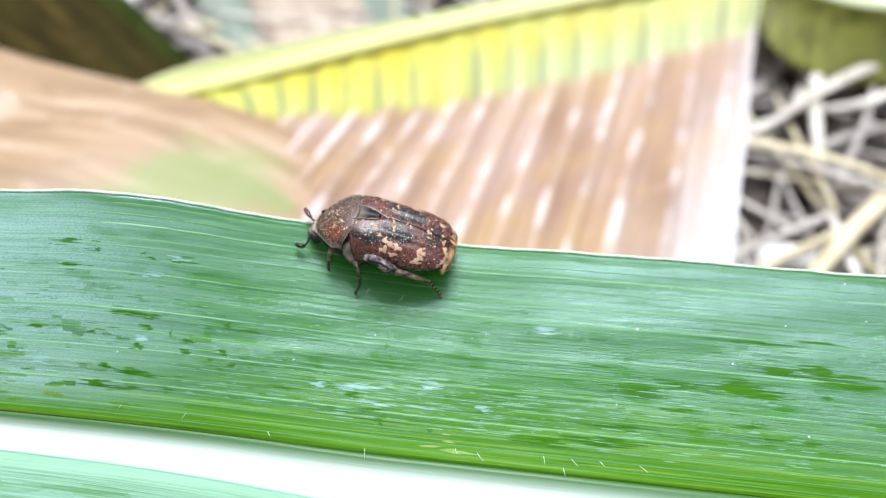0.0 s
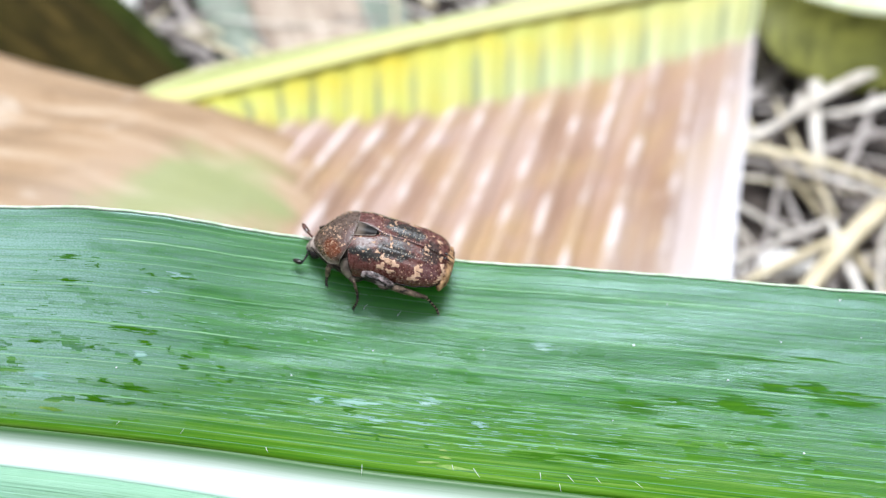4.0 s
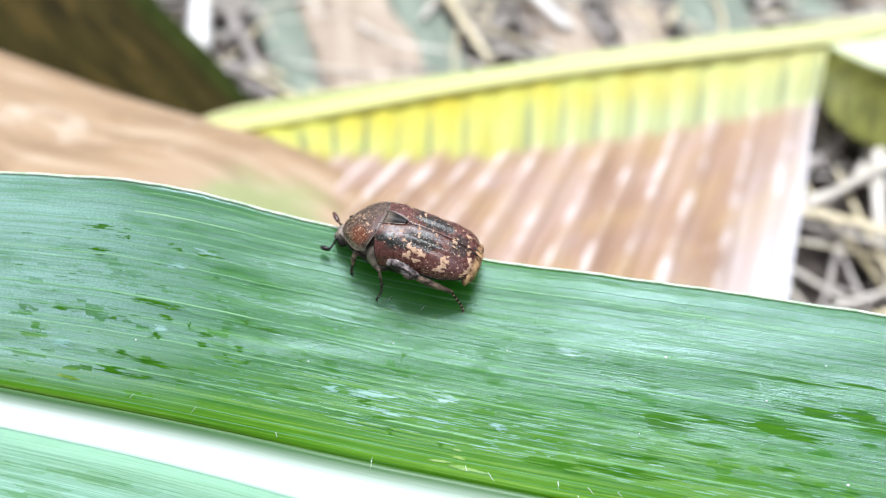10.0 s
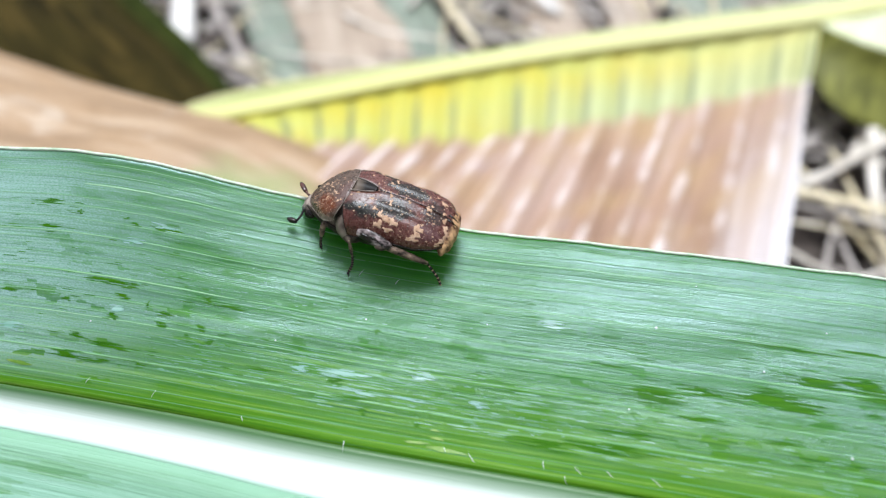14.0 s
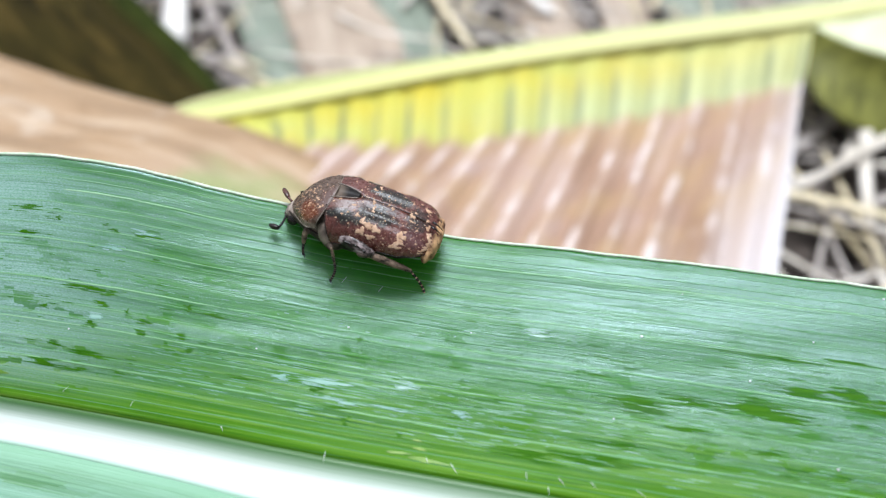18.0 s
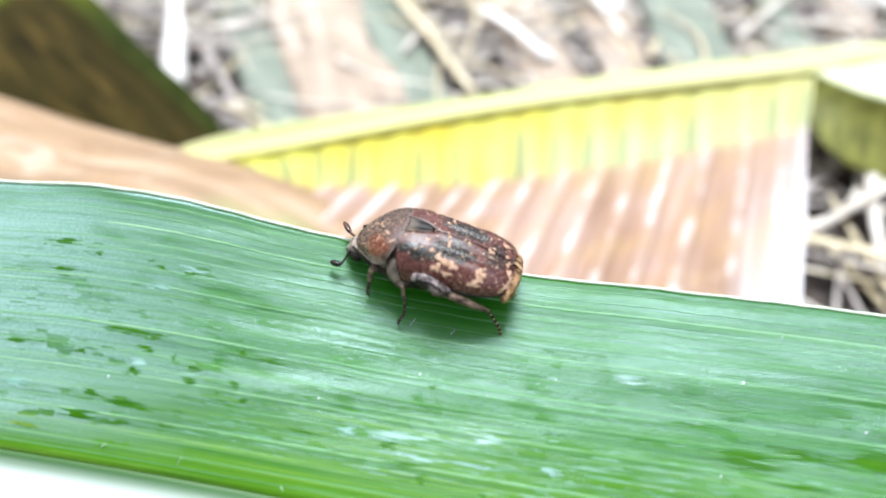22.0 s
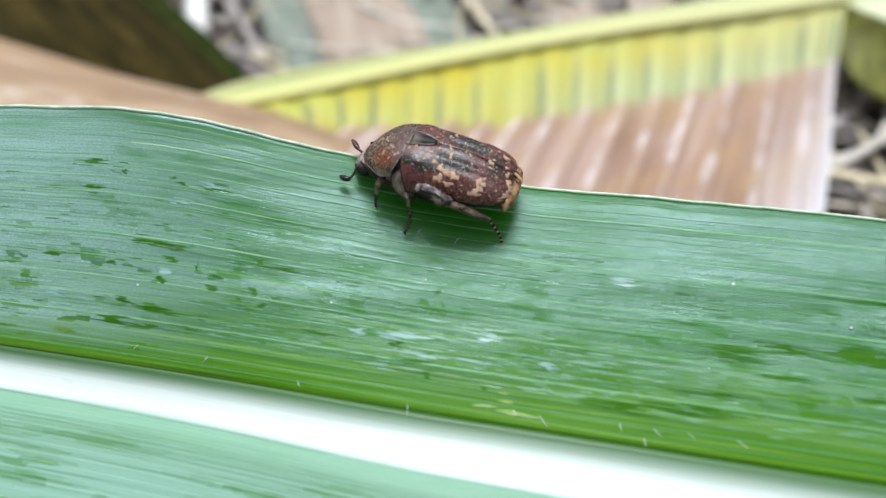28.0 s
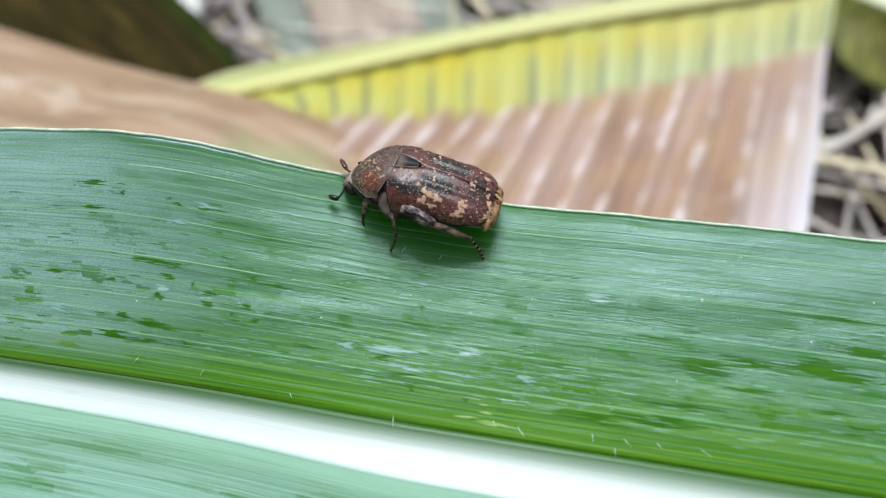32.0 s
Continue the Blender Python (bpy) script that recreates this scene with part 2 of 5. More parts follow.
def near_blade_material():
    """The near half: mint beside the midrib, then lanes of green under a bloom worn in blocks."""
    m = Mat("pale_near_blade", 0.42, 0.5)
    fine = m.noise(m.coords(scale=(0.02, 2.2, 1)), 1.0, 5, 0.65)
    groove = m.noise(m.coords(scale=(0.04, 4.5, 1), loc=(4, 1, 0)), 1.0, 4, 0.6)
    v = m.maths("DIVIDE", m.axis(m.coords(), 1), 34.0)
    c = m.ramp(fine, (0.36, (0.045, 0.18, 0.03)), (0.5, (0.1, 0.28, 0.1)), (0.64, (0.27, 0.47, 0.3)))
    wax = m.maths("MULTIPLY", chips(m, (0.5, 3.6, 1), (3, 1, 0), 0.38, 0.5), m.ramp(v, (0.0, 0.3), (0.14, 0.8)))
    c = m.mix(wax, c, (0.3, 0.53, 0.41, 1))
    c = m.mix(m.ramp(groove, (0.32, 0.6), (0.44, 0.0)), c, (0.03, 0.17, 0.06, 1))
    c = m.mix(m.ramp(groove, (0.56, 0.0), (0.7, 0.5)), c, (0.36, 0.6, 0.46, 1))
    c = m.mix(m.ramp(m.maths("ADD", v, m.maths("MULTIPLY", m.maths("SUBTRACT", fine, 0.5), 0.05)), (0.0, 0.9), (0.04, 0.5), (0.09, 0.0)), c, (0.3, 0.54, 0.37, 1))
    return m.colour(c).bump(m.maths("ADD", fine, groove), 0.00015, 0.7).thin((0.2, 0.5, 0.1, 1), 0.15).m


MIDRIB = midrib_material()
NEAR_GREEN = near_blade_material()
MARGIN = simple_material("pale_margin", (0.45, 0.58, 0.4), (0.72, 0.78, 0.64), 0.5, 0.4, (900, 900, 900))
VEIN = simple_material("pale_vein", (0.07, 0.25, 0.06), (0.17, 0.4, 0.16), 0.42, 0.5, (40, 150, 150))
BRIGHT_VEIN = simple_material("yellowish_vein", (0.11, 0.31, 0.1), (0.23, 0.45, 0.22), 0.42, 0.5, (40, 150, 150))
HAIR = simple_material("white_hair", (0.7, 0.75, 0.7), (0.85, 0.88, 0.85), 0.5, 0.4, (900, 900, 900))

# Light that glows through the blade by the midrib, painted as yellow marks.
YELLOW_GLOW = simple_material("painted_yellow_glow", (0.11, 0.25, 0.015), (0.22, 0.36, 0.05), 0.4, 0.5, (800, 800, 800))

def lamina_material(name, base, streak, pale, patch=None, thin=None):
    """Dry or dying banana leaf: streaks along the lateral veins (v), blotches over both."""
    m = Mat(name, 0.45, 0.45)
    st = m.noise(m.coords(scale=(0.16, 0.012, 1)), 1.0, 5, 0.6, 0.4)
    bl = m.noise(m.coords(scale=(0.035, 0.03, 1), loc=(4, 8, 0)), 1.0, 5, 0.6)
    fine = m.noise(m.coords(scale=(1.2, 0.05, 1)), 1.0, 4, 0.6)
    c = m.ramp(st, (0.36, streak), (0.5, base), (0.68, pale))
    c = m.mix(m.ramp(bl, (0.35, 0.0), (0.65, 0.6)), c, base)
    c = m.mix(m.maths("MULTIPLY", fine, 0.35), c, pale)
    if patch:
        stain_shine = m.noise(m.coords(scale=(0.05, 0.022, 1), loc=(2, 6, 0)), 1.0, 5, 0.65, 0.8)
        c = m.mix(m.ramp(stain_shine, (0.3, 0.7), (0.44, 0.0)), c, streak)
        # On the dry tan fold, pale streaks paint highlights among the stains.
        c = m.mix(m.ramp(stain_shine, (0.58, 0.0), (0.7, 0.55)), c, (0.78, 0.7, 0.6) if base[0] > 0.1 else pale)
        (u0, v0, ru, rv), colour = patch
        at = m.coords()
        du = m.maths("DIVIDE", m.maths("SUBTRACT", m.axis(at, 0), u0), ru)
        dv = m.maths("DIVIDE", m.maths("SUBTRACT", m.axis(at, 1), v0), rv)
        r = m.maths("ADD", m.maths("MULTIPLY", du, du), m.maths("MULTIPLY", dv, dv))
        r = m.maths("ADD", r, m.maths("ADD", m.maths("MULTIPLY", m.maths("SUBTRACT", bl, 0.5), 3.0), m.maths("MULTIPLY", m.maths("SUBTRACT", st, 0.5), 2.5)))
        c = m.mix(m.ramp(r, (0.2, 0.85), (1.3, 0.0)), c, colour)
    m.colour(c).bump(m.maths("ADD", st, fine), 0.0006, 0.5)
    if thin:
        m.thin(*thin)
    return m.m


TAN = lamina_material("dry_tan_lamina", (0.35, 0.26, 0.185), (0.2, 0.14, 0.09), (0.6, 0.51, 0.42))
GREY_GREEN = lamina_material("faded_green_lamina", (0.18, 0.22, 0.165), (0.1, 0.125, 0.09), (0.34, 0.36, 0.29))
PALE_STRAW = simple_material("pale_straw", (0.5, 0.44, 0.36), (0.78, 0.72, 0.64), 0.55, 0.4, (60, 60, 60))
YELLOW_STRAW = simple_material("yellow_straw", (0.52, 0.43, 0.26), (0.78, 0.68, 0.48), 0.55, 0.4, (60, 60, 60))
GREY_STRAW = simple_material("grey_straw", (0.25, 0.21, 0.19), (0.5, 0.45, 0.41), 0.6, 0.35, (60, 60, 60))
WHITE_CHIP = simple_material("bleached_husk", (0.7, 0.66, 0.62), (0.85, 0.82, 0.78), 0.6, 0.3, (80, 80, 80))
SOIL = simple_material("dark_soil", (0.025, 0.02, 0.017), (0.12, 0.095, 0.08), 0.85, 0.3, (60, 60, 60), bump=0.004)


def dying_lamina_material():
    """Yellow beside the rib, greener further out and darker in the pleat troughs, then pinkish brown with glare painted
    on the pleat crests.
    """
    m = Mat("dying_lamina", 0.42, 0.5)
    at = m.coords()
    st = m.noise(m.coords(scale=(0.1, 0.004, 1), loc=(0.6, 0, 0)), 1.0, 3, 0.55, 0.2)
    wide = m.noise(m.coords(scale=(0.05, 0.008, 1), loc=(3, 5, 0)), 1.0, 4, 0.6, 0.5)
    bl = m.noise(m.coords(scale=(0.04, 0.05, 1), loc=(1, 8, 0)), 1.0, 5, 0.6)
    fine = m.noise(m.coords(scale=(1.1, 0.03, 1)), 1.0, 4, 0.6)
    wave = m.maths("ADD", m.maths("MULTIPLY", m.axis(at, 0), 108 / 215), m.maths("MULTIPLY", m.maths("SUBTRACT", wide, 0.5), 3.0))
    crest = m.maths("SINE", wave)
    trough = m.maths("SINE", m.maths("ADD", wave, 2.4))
    gaps = m.noise(m.coords(scale=(0.1, 0.06, 1), loc=(9, 2, 0)), 1.0, 4, 0.65)
    v = m.maths("ADD", m.axis(at, 1), m.maths("ADD", m.maths("MULTIPLY", m.maths("SUBTRACT", st, 0.5), 9.0), m.maths("MULTIPLY", m.maths("SUBTRACT", bl, 0.5), 8.0)))
    v = m.maths("DIVIDE", v, 120.0)
    yel = m.ramp(bl, (0.35, (0.6, 0.5, 0.035)), (0.62, (0.54, 0.55, 0.1)))
    yel = m.mix(m.maths("MULTIPLY", m.ramp(v, (0.09, 0.0), (0.2, 0.75)), m.ramp(m.maths("DIVIDE", m.axis(at, 0), 215.0), (0.38, 0.12), (0.7, 1.0))), yel, (0.46, 0.54, 0.3, 1))
    yel = m.mix(m.ramp(m.maths("DIVIDE", m.axis(at, 0), 215.0), (0.55, 0.0), (0.95, 0.55)), yel, (0.66, 0.66, 0.34, 1))
    # Darker along the troughs of the pleats.
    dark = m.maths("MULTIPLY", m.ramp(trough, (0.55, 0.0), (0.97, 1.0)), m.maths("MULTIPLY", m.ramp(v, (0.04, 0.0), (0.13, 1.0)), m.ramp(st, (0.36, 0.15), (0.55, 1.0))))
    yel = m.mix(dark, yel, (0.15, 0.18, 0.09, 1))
    bro = m.ramp(wide, (0.34, (0.28, 0.15, 0.08)), (0.5, (0.39, 0.235, 0.155)), (0.66, (0.53, 0.38, 0.32)))
    bro = m.mix(m.ramp(bl, (0.45, 0.0), (0.66, 0.8)), bro, (0.46, 0.29, 0.12, 1))
    bro = m.mix(m.ramp(gaps, (0.56, 0.0), (0.72, 0.6)), bro, (0.56, 0.43, 0.44, 1))
    # Crests are paled to stand in for highlights on the pleats.
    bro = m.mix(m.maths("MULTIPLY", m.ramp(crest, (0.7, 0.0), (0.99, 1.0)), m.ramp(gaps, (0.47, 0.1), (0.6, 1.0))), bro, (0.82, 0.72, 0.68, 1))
    bro = m.mix(m.maths("MULTIPLY", fine, 0.25), bro, (0.66, 0.5, 0.43, 1))
    # The torn end is bleached, with its glare painted in too.
    bro = m.mix(m.ramp(m.maths("ADD", m.maths("DIVIDE", m.axis(at, 0), 215.0), m.maths("ADD", m.maths("MULTIPLY", m.maths("SUBTRACT", st, 0.5), 0.2), m.maths("MULTIPLY", m.maths("SUBTRACT", m.maths("DIVIDE", m.axis(at, 1), 120.0), 0.45), 0.12))), (0.89, 0.0), (0.965, 0.5), (1.0, 1.0)), bro, (0.76, 0.73, 0.75, 1))
    c = m.mix(m.ramp(v, (0.215, 0.0), (0.26, 1.0)), yel, bro)
    return m.colour(c).bump(m.maths("ADD", st, fine), 0.0008, 0.5).thin((0.6, 0.5, 0.2, 1), 0.12).m


def banana_rib_material():
    """A pale far edge, an olive channel and a yellow near ridge."""
    m = Mat("yellow_green_midrib", 0.45, 0.4)
    f = m.noise(m.coords(scale=(0.02, 0.4, 1)), 1.0, 4, 0.6)
    v = m.maths("ADD", m.maths("DIVIDE", m.axis(m.coords(), 1), 26.0), m.maths("MULTIPLY", m.maths("SUBTRACT", f, 0.5), 0.12))
    c = m.ramp(v, (0.0, (0.5, 0.44, 0.26)), (0.14, (0.46, 0.45, 0.19)), (0.28, (0.27, 0.31, 0.09)), (0.42, (0.22, 0.26, 0.06)), (0.54, (0.44, 0.46, 0.16)), (0.7, (0.58, 0.58, 0.23)), (1.0, (0.56, 0.53, 0.16)))
    c = m.mix(m.ramp(m.maths("DIVIDE", m.axis(m.coords(), 0), 430.0), (0.2, 0.0), (0.55, 0.55)), c, (0.62, 0.61, 0.33, 1))
    return m.colour(c).bump(f, 0.0004, 0.5).m


LAMINA = dying_lamina_material()
SWOOP = lamina_material("dry_tan_lamina_fold", (0.33, 0.195, 0.09), (0.18, 0.1, 0.04), (0.56, 0.44, 0.32), ((32, 186, 20, 34), (0.25, 0.285, 0.1, 1)))
RIB_PALE = banana_rib_material()
RIB_DARK = simple_material("olive_groove", (0.1, 0.135, 0.02), (0.18, 0.22, 0.045), 0.45, 0.5, (0.02, 0.4, 1), "UV")
# One curl in two colours: shade painted below, sky brightness painted on top.
SHADED_CURL = simple_material("olive_painted_shade", (0.07, 0.075, 0.009), (0.2, 0.2, 0.035), 0.6, 0.25, (0.06, 0.05, 1), "UV")
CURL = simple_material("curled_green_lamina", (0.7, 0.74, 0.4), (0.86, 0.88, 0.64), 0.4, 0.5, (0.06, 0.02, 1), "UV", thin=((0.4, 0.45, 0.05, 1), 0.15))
# Near black over the whole lamina, with brown streaks and a green patch.
DARK_LEAF = lamina_material("near_black_lamina", (0.017, 0.016, 0.003), (0.006, 0.005, 0.0015), (0.095, 0.062, 0.016), ((10, 292, 34, 60), (0.15, 0.19, 0.016, 1)))
DARK_LEAF.node_tree.nodes["Principled BSDF"].inputs["Roughness"].default_value = 0.75
DARK_LEAF.node_tree.nodes["Principled BSDF"].inputs["Specular IOR Level"].default_value = 0.04


def dark_rim_material():
    """Deep green, yellower towards the leaf's base, browning inwards."""
    m = Mat("deep_green_rim", 0.8, 0.03)
    f = m.noise(m.coords(scale=(0.03, 0.12, 1)), 1.0, 4, 0.6)
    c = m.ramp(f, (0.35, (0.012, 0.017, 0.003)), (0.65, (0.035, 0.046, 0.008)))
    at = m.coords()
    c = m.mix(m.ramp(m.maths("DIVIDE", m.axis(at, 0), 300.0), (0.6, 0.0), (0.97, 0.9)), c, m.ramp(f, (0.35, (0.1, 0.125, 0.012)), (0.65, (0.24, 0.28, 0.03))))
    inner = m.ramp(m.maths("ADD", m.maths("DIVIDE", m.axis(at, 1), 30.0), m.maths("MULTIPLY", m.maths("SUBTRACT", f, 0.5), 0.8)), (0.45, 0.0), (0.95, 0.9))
    return m.colour(m.mix(inner, c, (0.03, 0.02, 0.006, 1))).bump(f, 0.0006, 0.5).m


DARK_RIM = dark_rim_material()


# ---- mesh helpers (millimetres in, metres out) ----
def smoothstep(x):
    x = min(1.0, max(0.0, x))
    return x * x * (3 - 2 * x)


def curve(x, xs, ys):
    return float(np.interp(x, xs, ys))


def part(name, data, material, parent=None, label="", smooth=True):
    """Links a mesh, given as (verts in mm, faces[, uvs by vertex]) or a bmesh, as one object."""
    me = bpy.data.meshes.new(name)
    if isinstance(data, bmesh.types.BMesh):
        for v in data.verts:
            v.co *= MM
        bmesh.ops.recalc_face_normals(data, faces=data.faces)
        data.to_mesh(me)
        data.free()
    else:
        me.from_pydata([(x * MM, y * MM, z * MM) for x, y, z in data[0]], [], data[1])
        if len(data) > 2:
            uv = me.uv_layers.new(name="UVMap")
            index = np.zeros(len(me.loops), dtype=np.int32)
            me.loops.foreach_get("vertex_index", index)
            uv.data.foreach_set("uv", np.array(data[2], dtype=np.float32)[index].ravel())
    if smooth:
        me.polygons.foreach_set("use_smooth", [True] * len(me.polygons))
    me.materials.append(material)
    me.update()
    ob = new(name, me)
    if parent:
        ob.parent = parent
    if label:
        ob["label"] = label
    return ob


def thing(name, m, label, category, group="", kind=""):
    ob = new(name)
    ob.empty_display_size = 0.005
    ob.matrix_basis = m
    return tagged(ob, label, category, group, kind)


def sheet(f, us, vs, thick, uv=None):
    """A closed sheet: f(u, v) is its upper side, thick its thickness below that. uv(u, v): texture place in mm."""
    us, vs = list(us), list(vs)
    nu, nv = len(us), len(vs)
    top = np.array([[f(u, v) for v in vs] for u in us], dtype=float)
    du, dv = np.gradient(top, axis=0), np.gradient(top, axis=1)
    nor = np.cross(du, dv)
    nor /= np.maximum(np.linalg.norm(nor, axis=2, keepdims=True), 1e-9)
    low = top - nor * thick
    verts = [tuple(p) for p in top.reshape(-1, 3)] + [tuple(p) for p in low.reshape(-1, 3)]
    uvs = [uv(u, v) if uv else (u, v) for u in us for v in vs] * 2
    n, faces = nu * nv, []
    for i in range(nu - 1):
        for j in range(nv - 1):
            a, b, c, d = i * nv + j, (i + 1) * nv + j, (i + 1) * nv + j + 1, i * nv + j + 1
            faces += [(a, b, c, d), (n + d, n + c, n + b, n + a)]
    rim = [i * nv for i in range(nu)] + [(nu - 1) * nv + j for j in range(1, nv)]
    rim += [i * nv + nv - 1 for i in range(nu - 2, -1, -1)] + [j for j in range(nv - 2, 0, -1)]
    for a, b in zip(rim, rim[1:] + rim[:1]):
        faces.append((b, a, n + a, n + b))
    return verts, faces, uvs


def tube(points, radii, sides=10, flat=1.0, normal=None):
    """A round or flattened tube through points, closed at both ends."""
    pts = [Vector(p) for p in points]
    if not isinstance(radii, (list, tuple)):
        radii = [radii] * len(pts)
    verts, faces, uvs, length = [], [], [], 0.0
    up = Vector(normal) if normal else None
    for i, p in enumerate(pts):
        t = (pts[min(i + 1, len(pts) - 1)] - pts[max(i - 1, 0)]).normalized()
        if up is None:
            up = t.orthogonal().normalized()
        side = t.cross(up).normalized()
        up2 = side.cross(t).normalized()
        if normal is None:
            up = up2
        if i:
            length += (p - pts[i - 1]).length
        for k in range(sides):
            a = 2 * math.pi * k / sides
            verts.append(tuple(p + side * math.cos(a) * radii[i] + up2 * math.sin(a) * radii[i] * flat))
            uvs.append((length, radii[i] * a))
    for i in range(len(pts) - 1):
        for k in range(sides):
            k2 = (k + 1) % sides
            faces.append((i * sides + k, i * sides + k2, (i + 1) * sides + k2, (i + 1) * sides + k))
    faces.append(tuple(range(sides))[::-1])
    faces.append(tuple((len(pts) - 1) * sides + k for k in range(sides)))
    return verts, faces, uvs


def spline(points, steps):
    """A smooth line through points."""
    p = [np.array(q, float) for q in points]
    p = [2 * p[0] - p[1]] + p + [2 * p[-1] - p[-2]]
    out = []
    for i in range(1, len(p) - 2):
        for k in range(steps):
            t = k / steps
            a, b, c, d = p[i - 1], p[i], p[i + 1], p[i + 2]
            out.append(tuple(0.5 * (2 * b + (c - a) * t + (2 * a - 5 * b + 4 * c - d) * t * t + (3 * b - a - 3 * c + d) * t ** 3)))
    out.append(tuple(p[-2]))
    return out


def ellipsoid(centre, radii, nu=16, nv=10, turn=None):
    verts, faces = [], []
    turn = turn or Matrix.Identity(3)
    for j in range(nv + 1):
        b = math.pi * (0.02 + 0.96 * j / nv)
        for i in range(nu):
            a = 2 * math.pi * i / nu
            v = turn @ Vector((radii[0] * math.sin(b) * math.cos(a), radii[1] * math.sin(b) * math.sin(a), radii[2] * math.cos(b)))
            verts.append(tuple(Vector(centre) + v))
    for j in range(nv):
        for i in range(nu):
            k = (i + 1) % nu
            faces.append((j * nu + i, (j + 1) * nu + i, (j + 1) * nu + k, j * nu + k))
    faces.append(tuple(range(nu)))
    faces.append(tuple(nv * nu + i for i in range(nu))[::-1])
    return verts, faces


def merge(*pieces):
    verts, faces = [], []
    for p in pieces:
        n = len(verts)
        verts += list(p[0])
        faces += [tuple(n + i for i in f) for f in p[1]]
    return verts, faces


# ---- ground ----
ground = tagged(part("ground", sheet(lambda u, v: (u, v, 0), [-30000, -2000, -400, 0, 400, 2000, 30000], [-30000, -2000, 0, 400, 800, 2000, 30000], 20), SOIL),
                "dark crumbly soil under dry straw", "ground", kind="structure")


# ---- the long green leaf ----
def leaf_slope(x):
    return 0.38 * smoothstep((x + 33) / 29)


EDGE_X = [-95, -60, -41, -32.5, -25.7, -19.5, -14.5, -8.2, 1.6, 12, 23, 33, 43, 70, 95]
EDGE_Z = [3.5, 5.2, 5.4, 5.45, 4.8, 3.65, 2.9, 1.8, 0.5, -0.05, -0.85, -1.65, -2.4, -4.6, -7]


def leaf_edge(x):
    w = (curve(x - 3, EDGE_X, EDGE_Z) + 2 * curve(x, EDGE_X, EDGE_Z) + curve(x + 3, EDGE_X, EDGE_Z)) / 4
    return w + 0.1 * noise.noise((x * 0.35, 1.7, 0))


def rib_top(x):
    return -18.8 - 0.098 * x


def rib_low(x):
    return -22.9 - 0.115 * x


def leaf_depth(x, z):
    y = 65.4 + leaf_slope(x) * (z + 13)
    y += 0.16 * noise.noise((x * 0.05, z * 0.35, 3.1)) + 0.05 * noise.noise((x * 0.03, z * 1.6, 8.0))
    return y


def droop(x):
    """Beyond the middle stretch the leaf arches down to the ground."""
    d = max(0.0, x - 60) ** 2 * 0.0052 + max(0.0, -60 - x) ** 2 * 0.0022
    return d * 0.7071


def far_blade(x, v):
    z = rib_top(x) + (leaf_edge(x) - rib_top(x)) * v
    return (x, leaf_depth(x, z) + droop(x), z - droop(x))


def rib(x, v):
    z0, z1 = rib_top(x), rib_low(x)
    z = z0 + (z1 - z0) * v
    y = leaf_depth(x, z0) + (leaf_slope(x) * 0.9 + 0.25) * (z - z0) + 0.35 * math.sin(math.pi * v) - 0.03 * (1 - v) ** 4
    return (x, y + droop(x), z - droop(x))


def near_blade(x, v):
    x0, y0, z0 = rib(x, 1)
    d = 34 * v
    return (x, y0 - 0.3 * d - 0.004 * d * d, z0 - 0.92 * d)


def spaced(a, b, n):
    return [a + (b - a) * i / (n - 1) for i in range(n)]


XS = spaced(-140, -60, 41) + spaced(-59, 59, 237) + spaced(60, 190, 66)
green_leaf = thing("strap_leaf", BASE, "long green strap leaf with white midrib and damp streaks", "leaf")
part("blade", sheet(far_blade, XS, spaced(0, 1, 44), 0.22, lambda u, v: (u + 5 * v, 20 * v)), GREEN, green_leaf)
part("midrib", sheet(rib, XS, spaced(0, 1, 11), -0.8, lambda u, v: (u, 4 * v)), MIDRIB, green_leaf, "white smooth midrib")
part("blade", sheet(near_blade, XS, spaced(0, 1, 24), -0.22, lambda u, v: (u + 40, 34 * v)), NEAR_GREEN, green_leaf, "pale striped near half of the blade")


def blade_line(v, off=0.0, a=-95, b=95, n=150):
    out = []
    for x in spaced(a, b, n):
        p = far_blade(x, v)
        out.append((p[0], p[1] - off, p[2]))
    return out


VEIN_AT = (0.04, 0.075, 0.12, 0.18, 0.215, 0.27, 0.33, 0.355, 0.41, 0.47, 0.5, 0.57, 0.63, 0.66, 0.72, 0.775, 0.81, 0.87, 0.915, 0.96)
for k, v in enumerate(VEIN_AT):
    wide = (0.03, 0.04, 0.025, 0.08, 0.03, 0.035, 0.05)[k % 7]
    part("vein", tube(blade_line(v, 0.012 - wide * 0.18), wide, 8, 0.18, (0, -1, 0.2)), BRIGHT_VEIN if wide > 0.045 else VEIN, green_leaf)


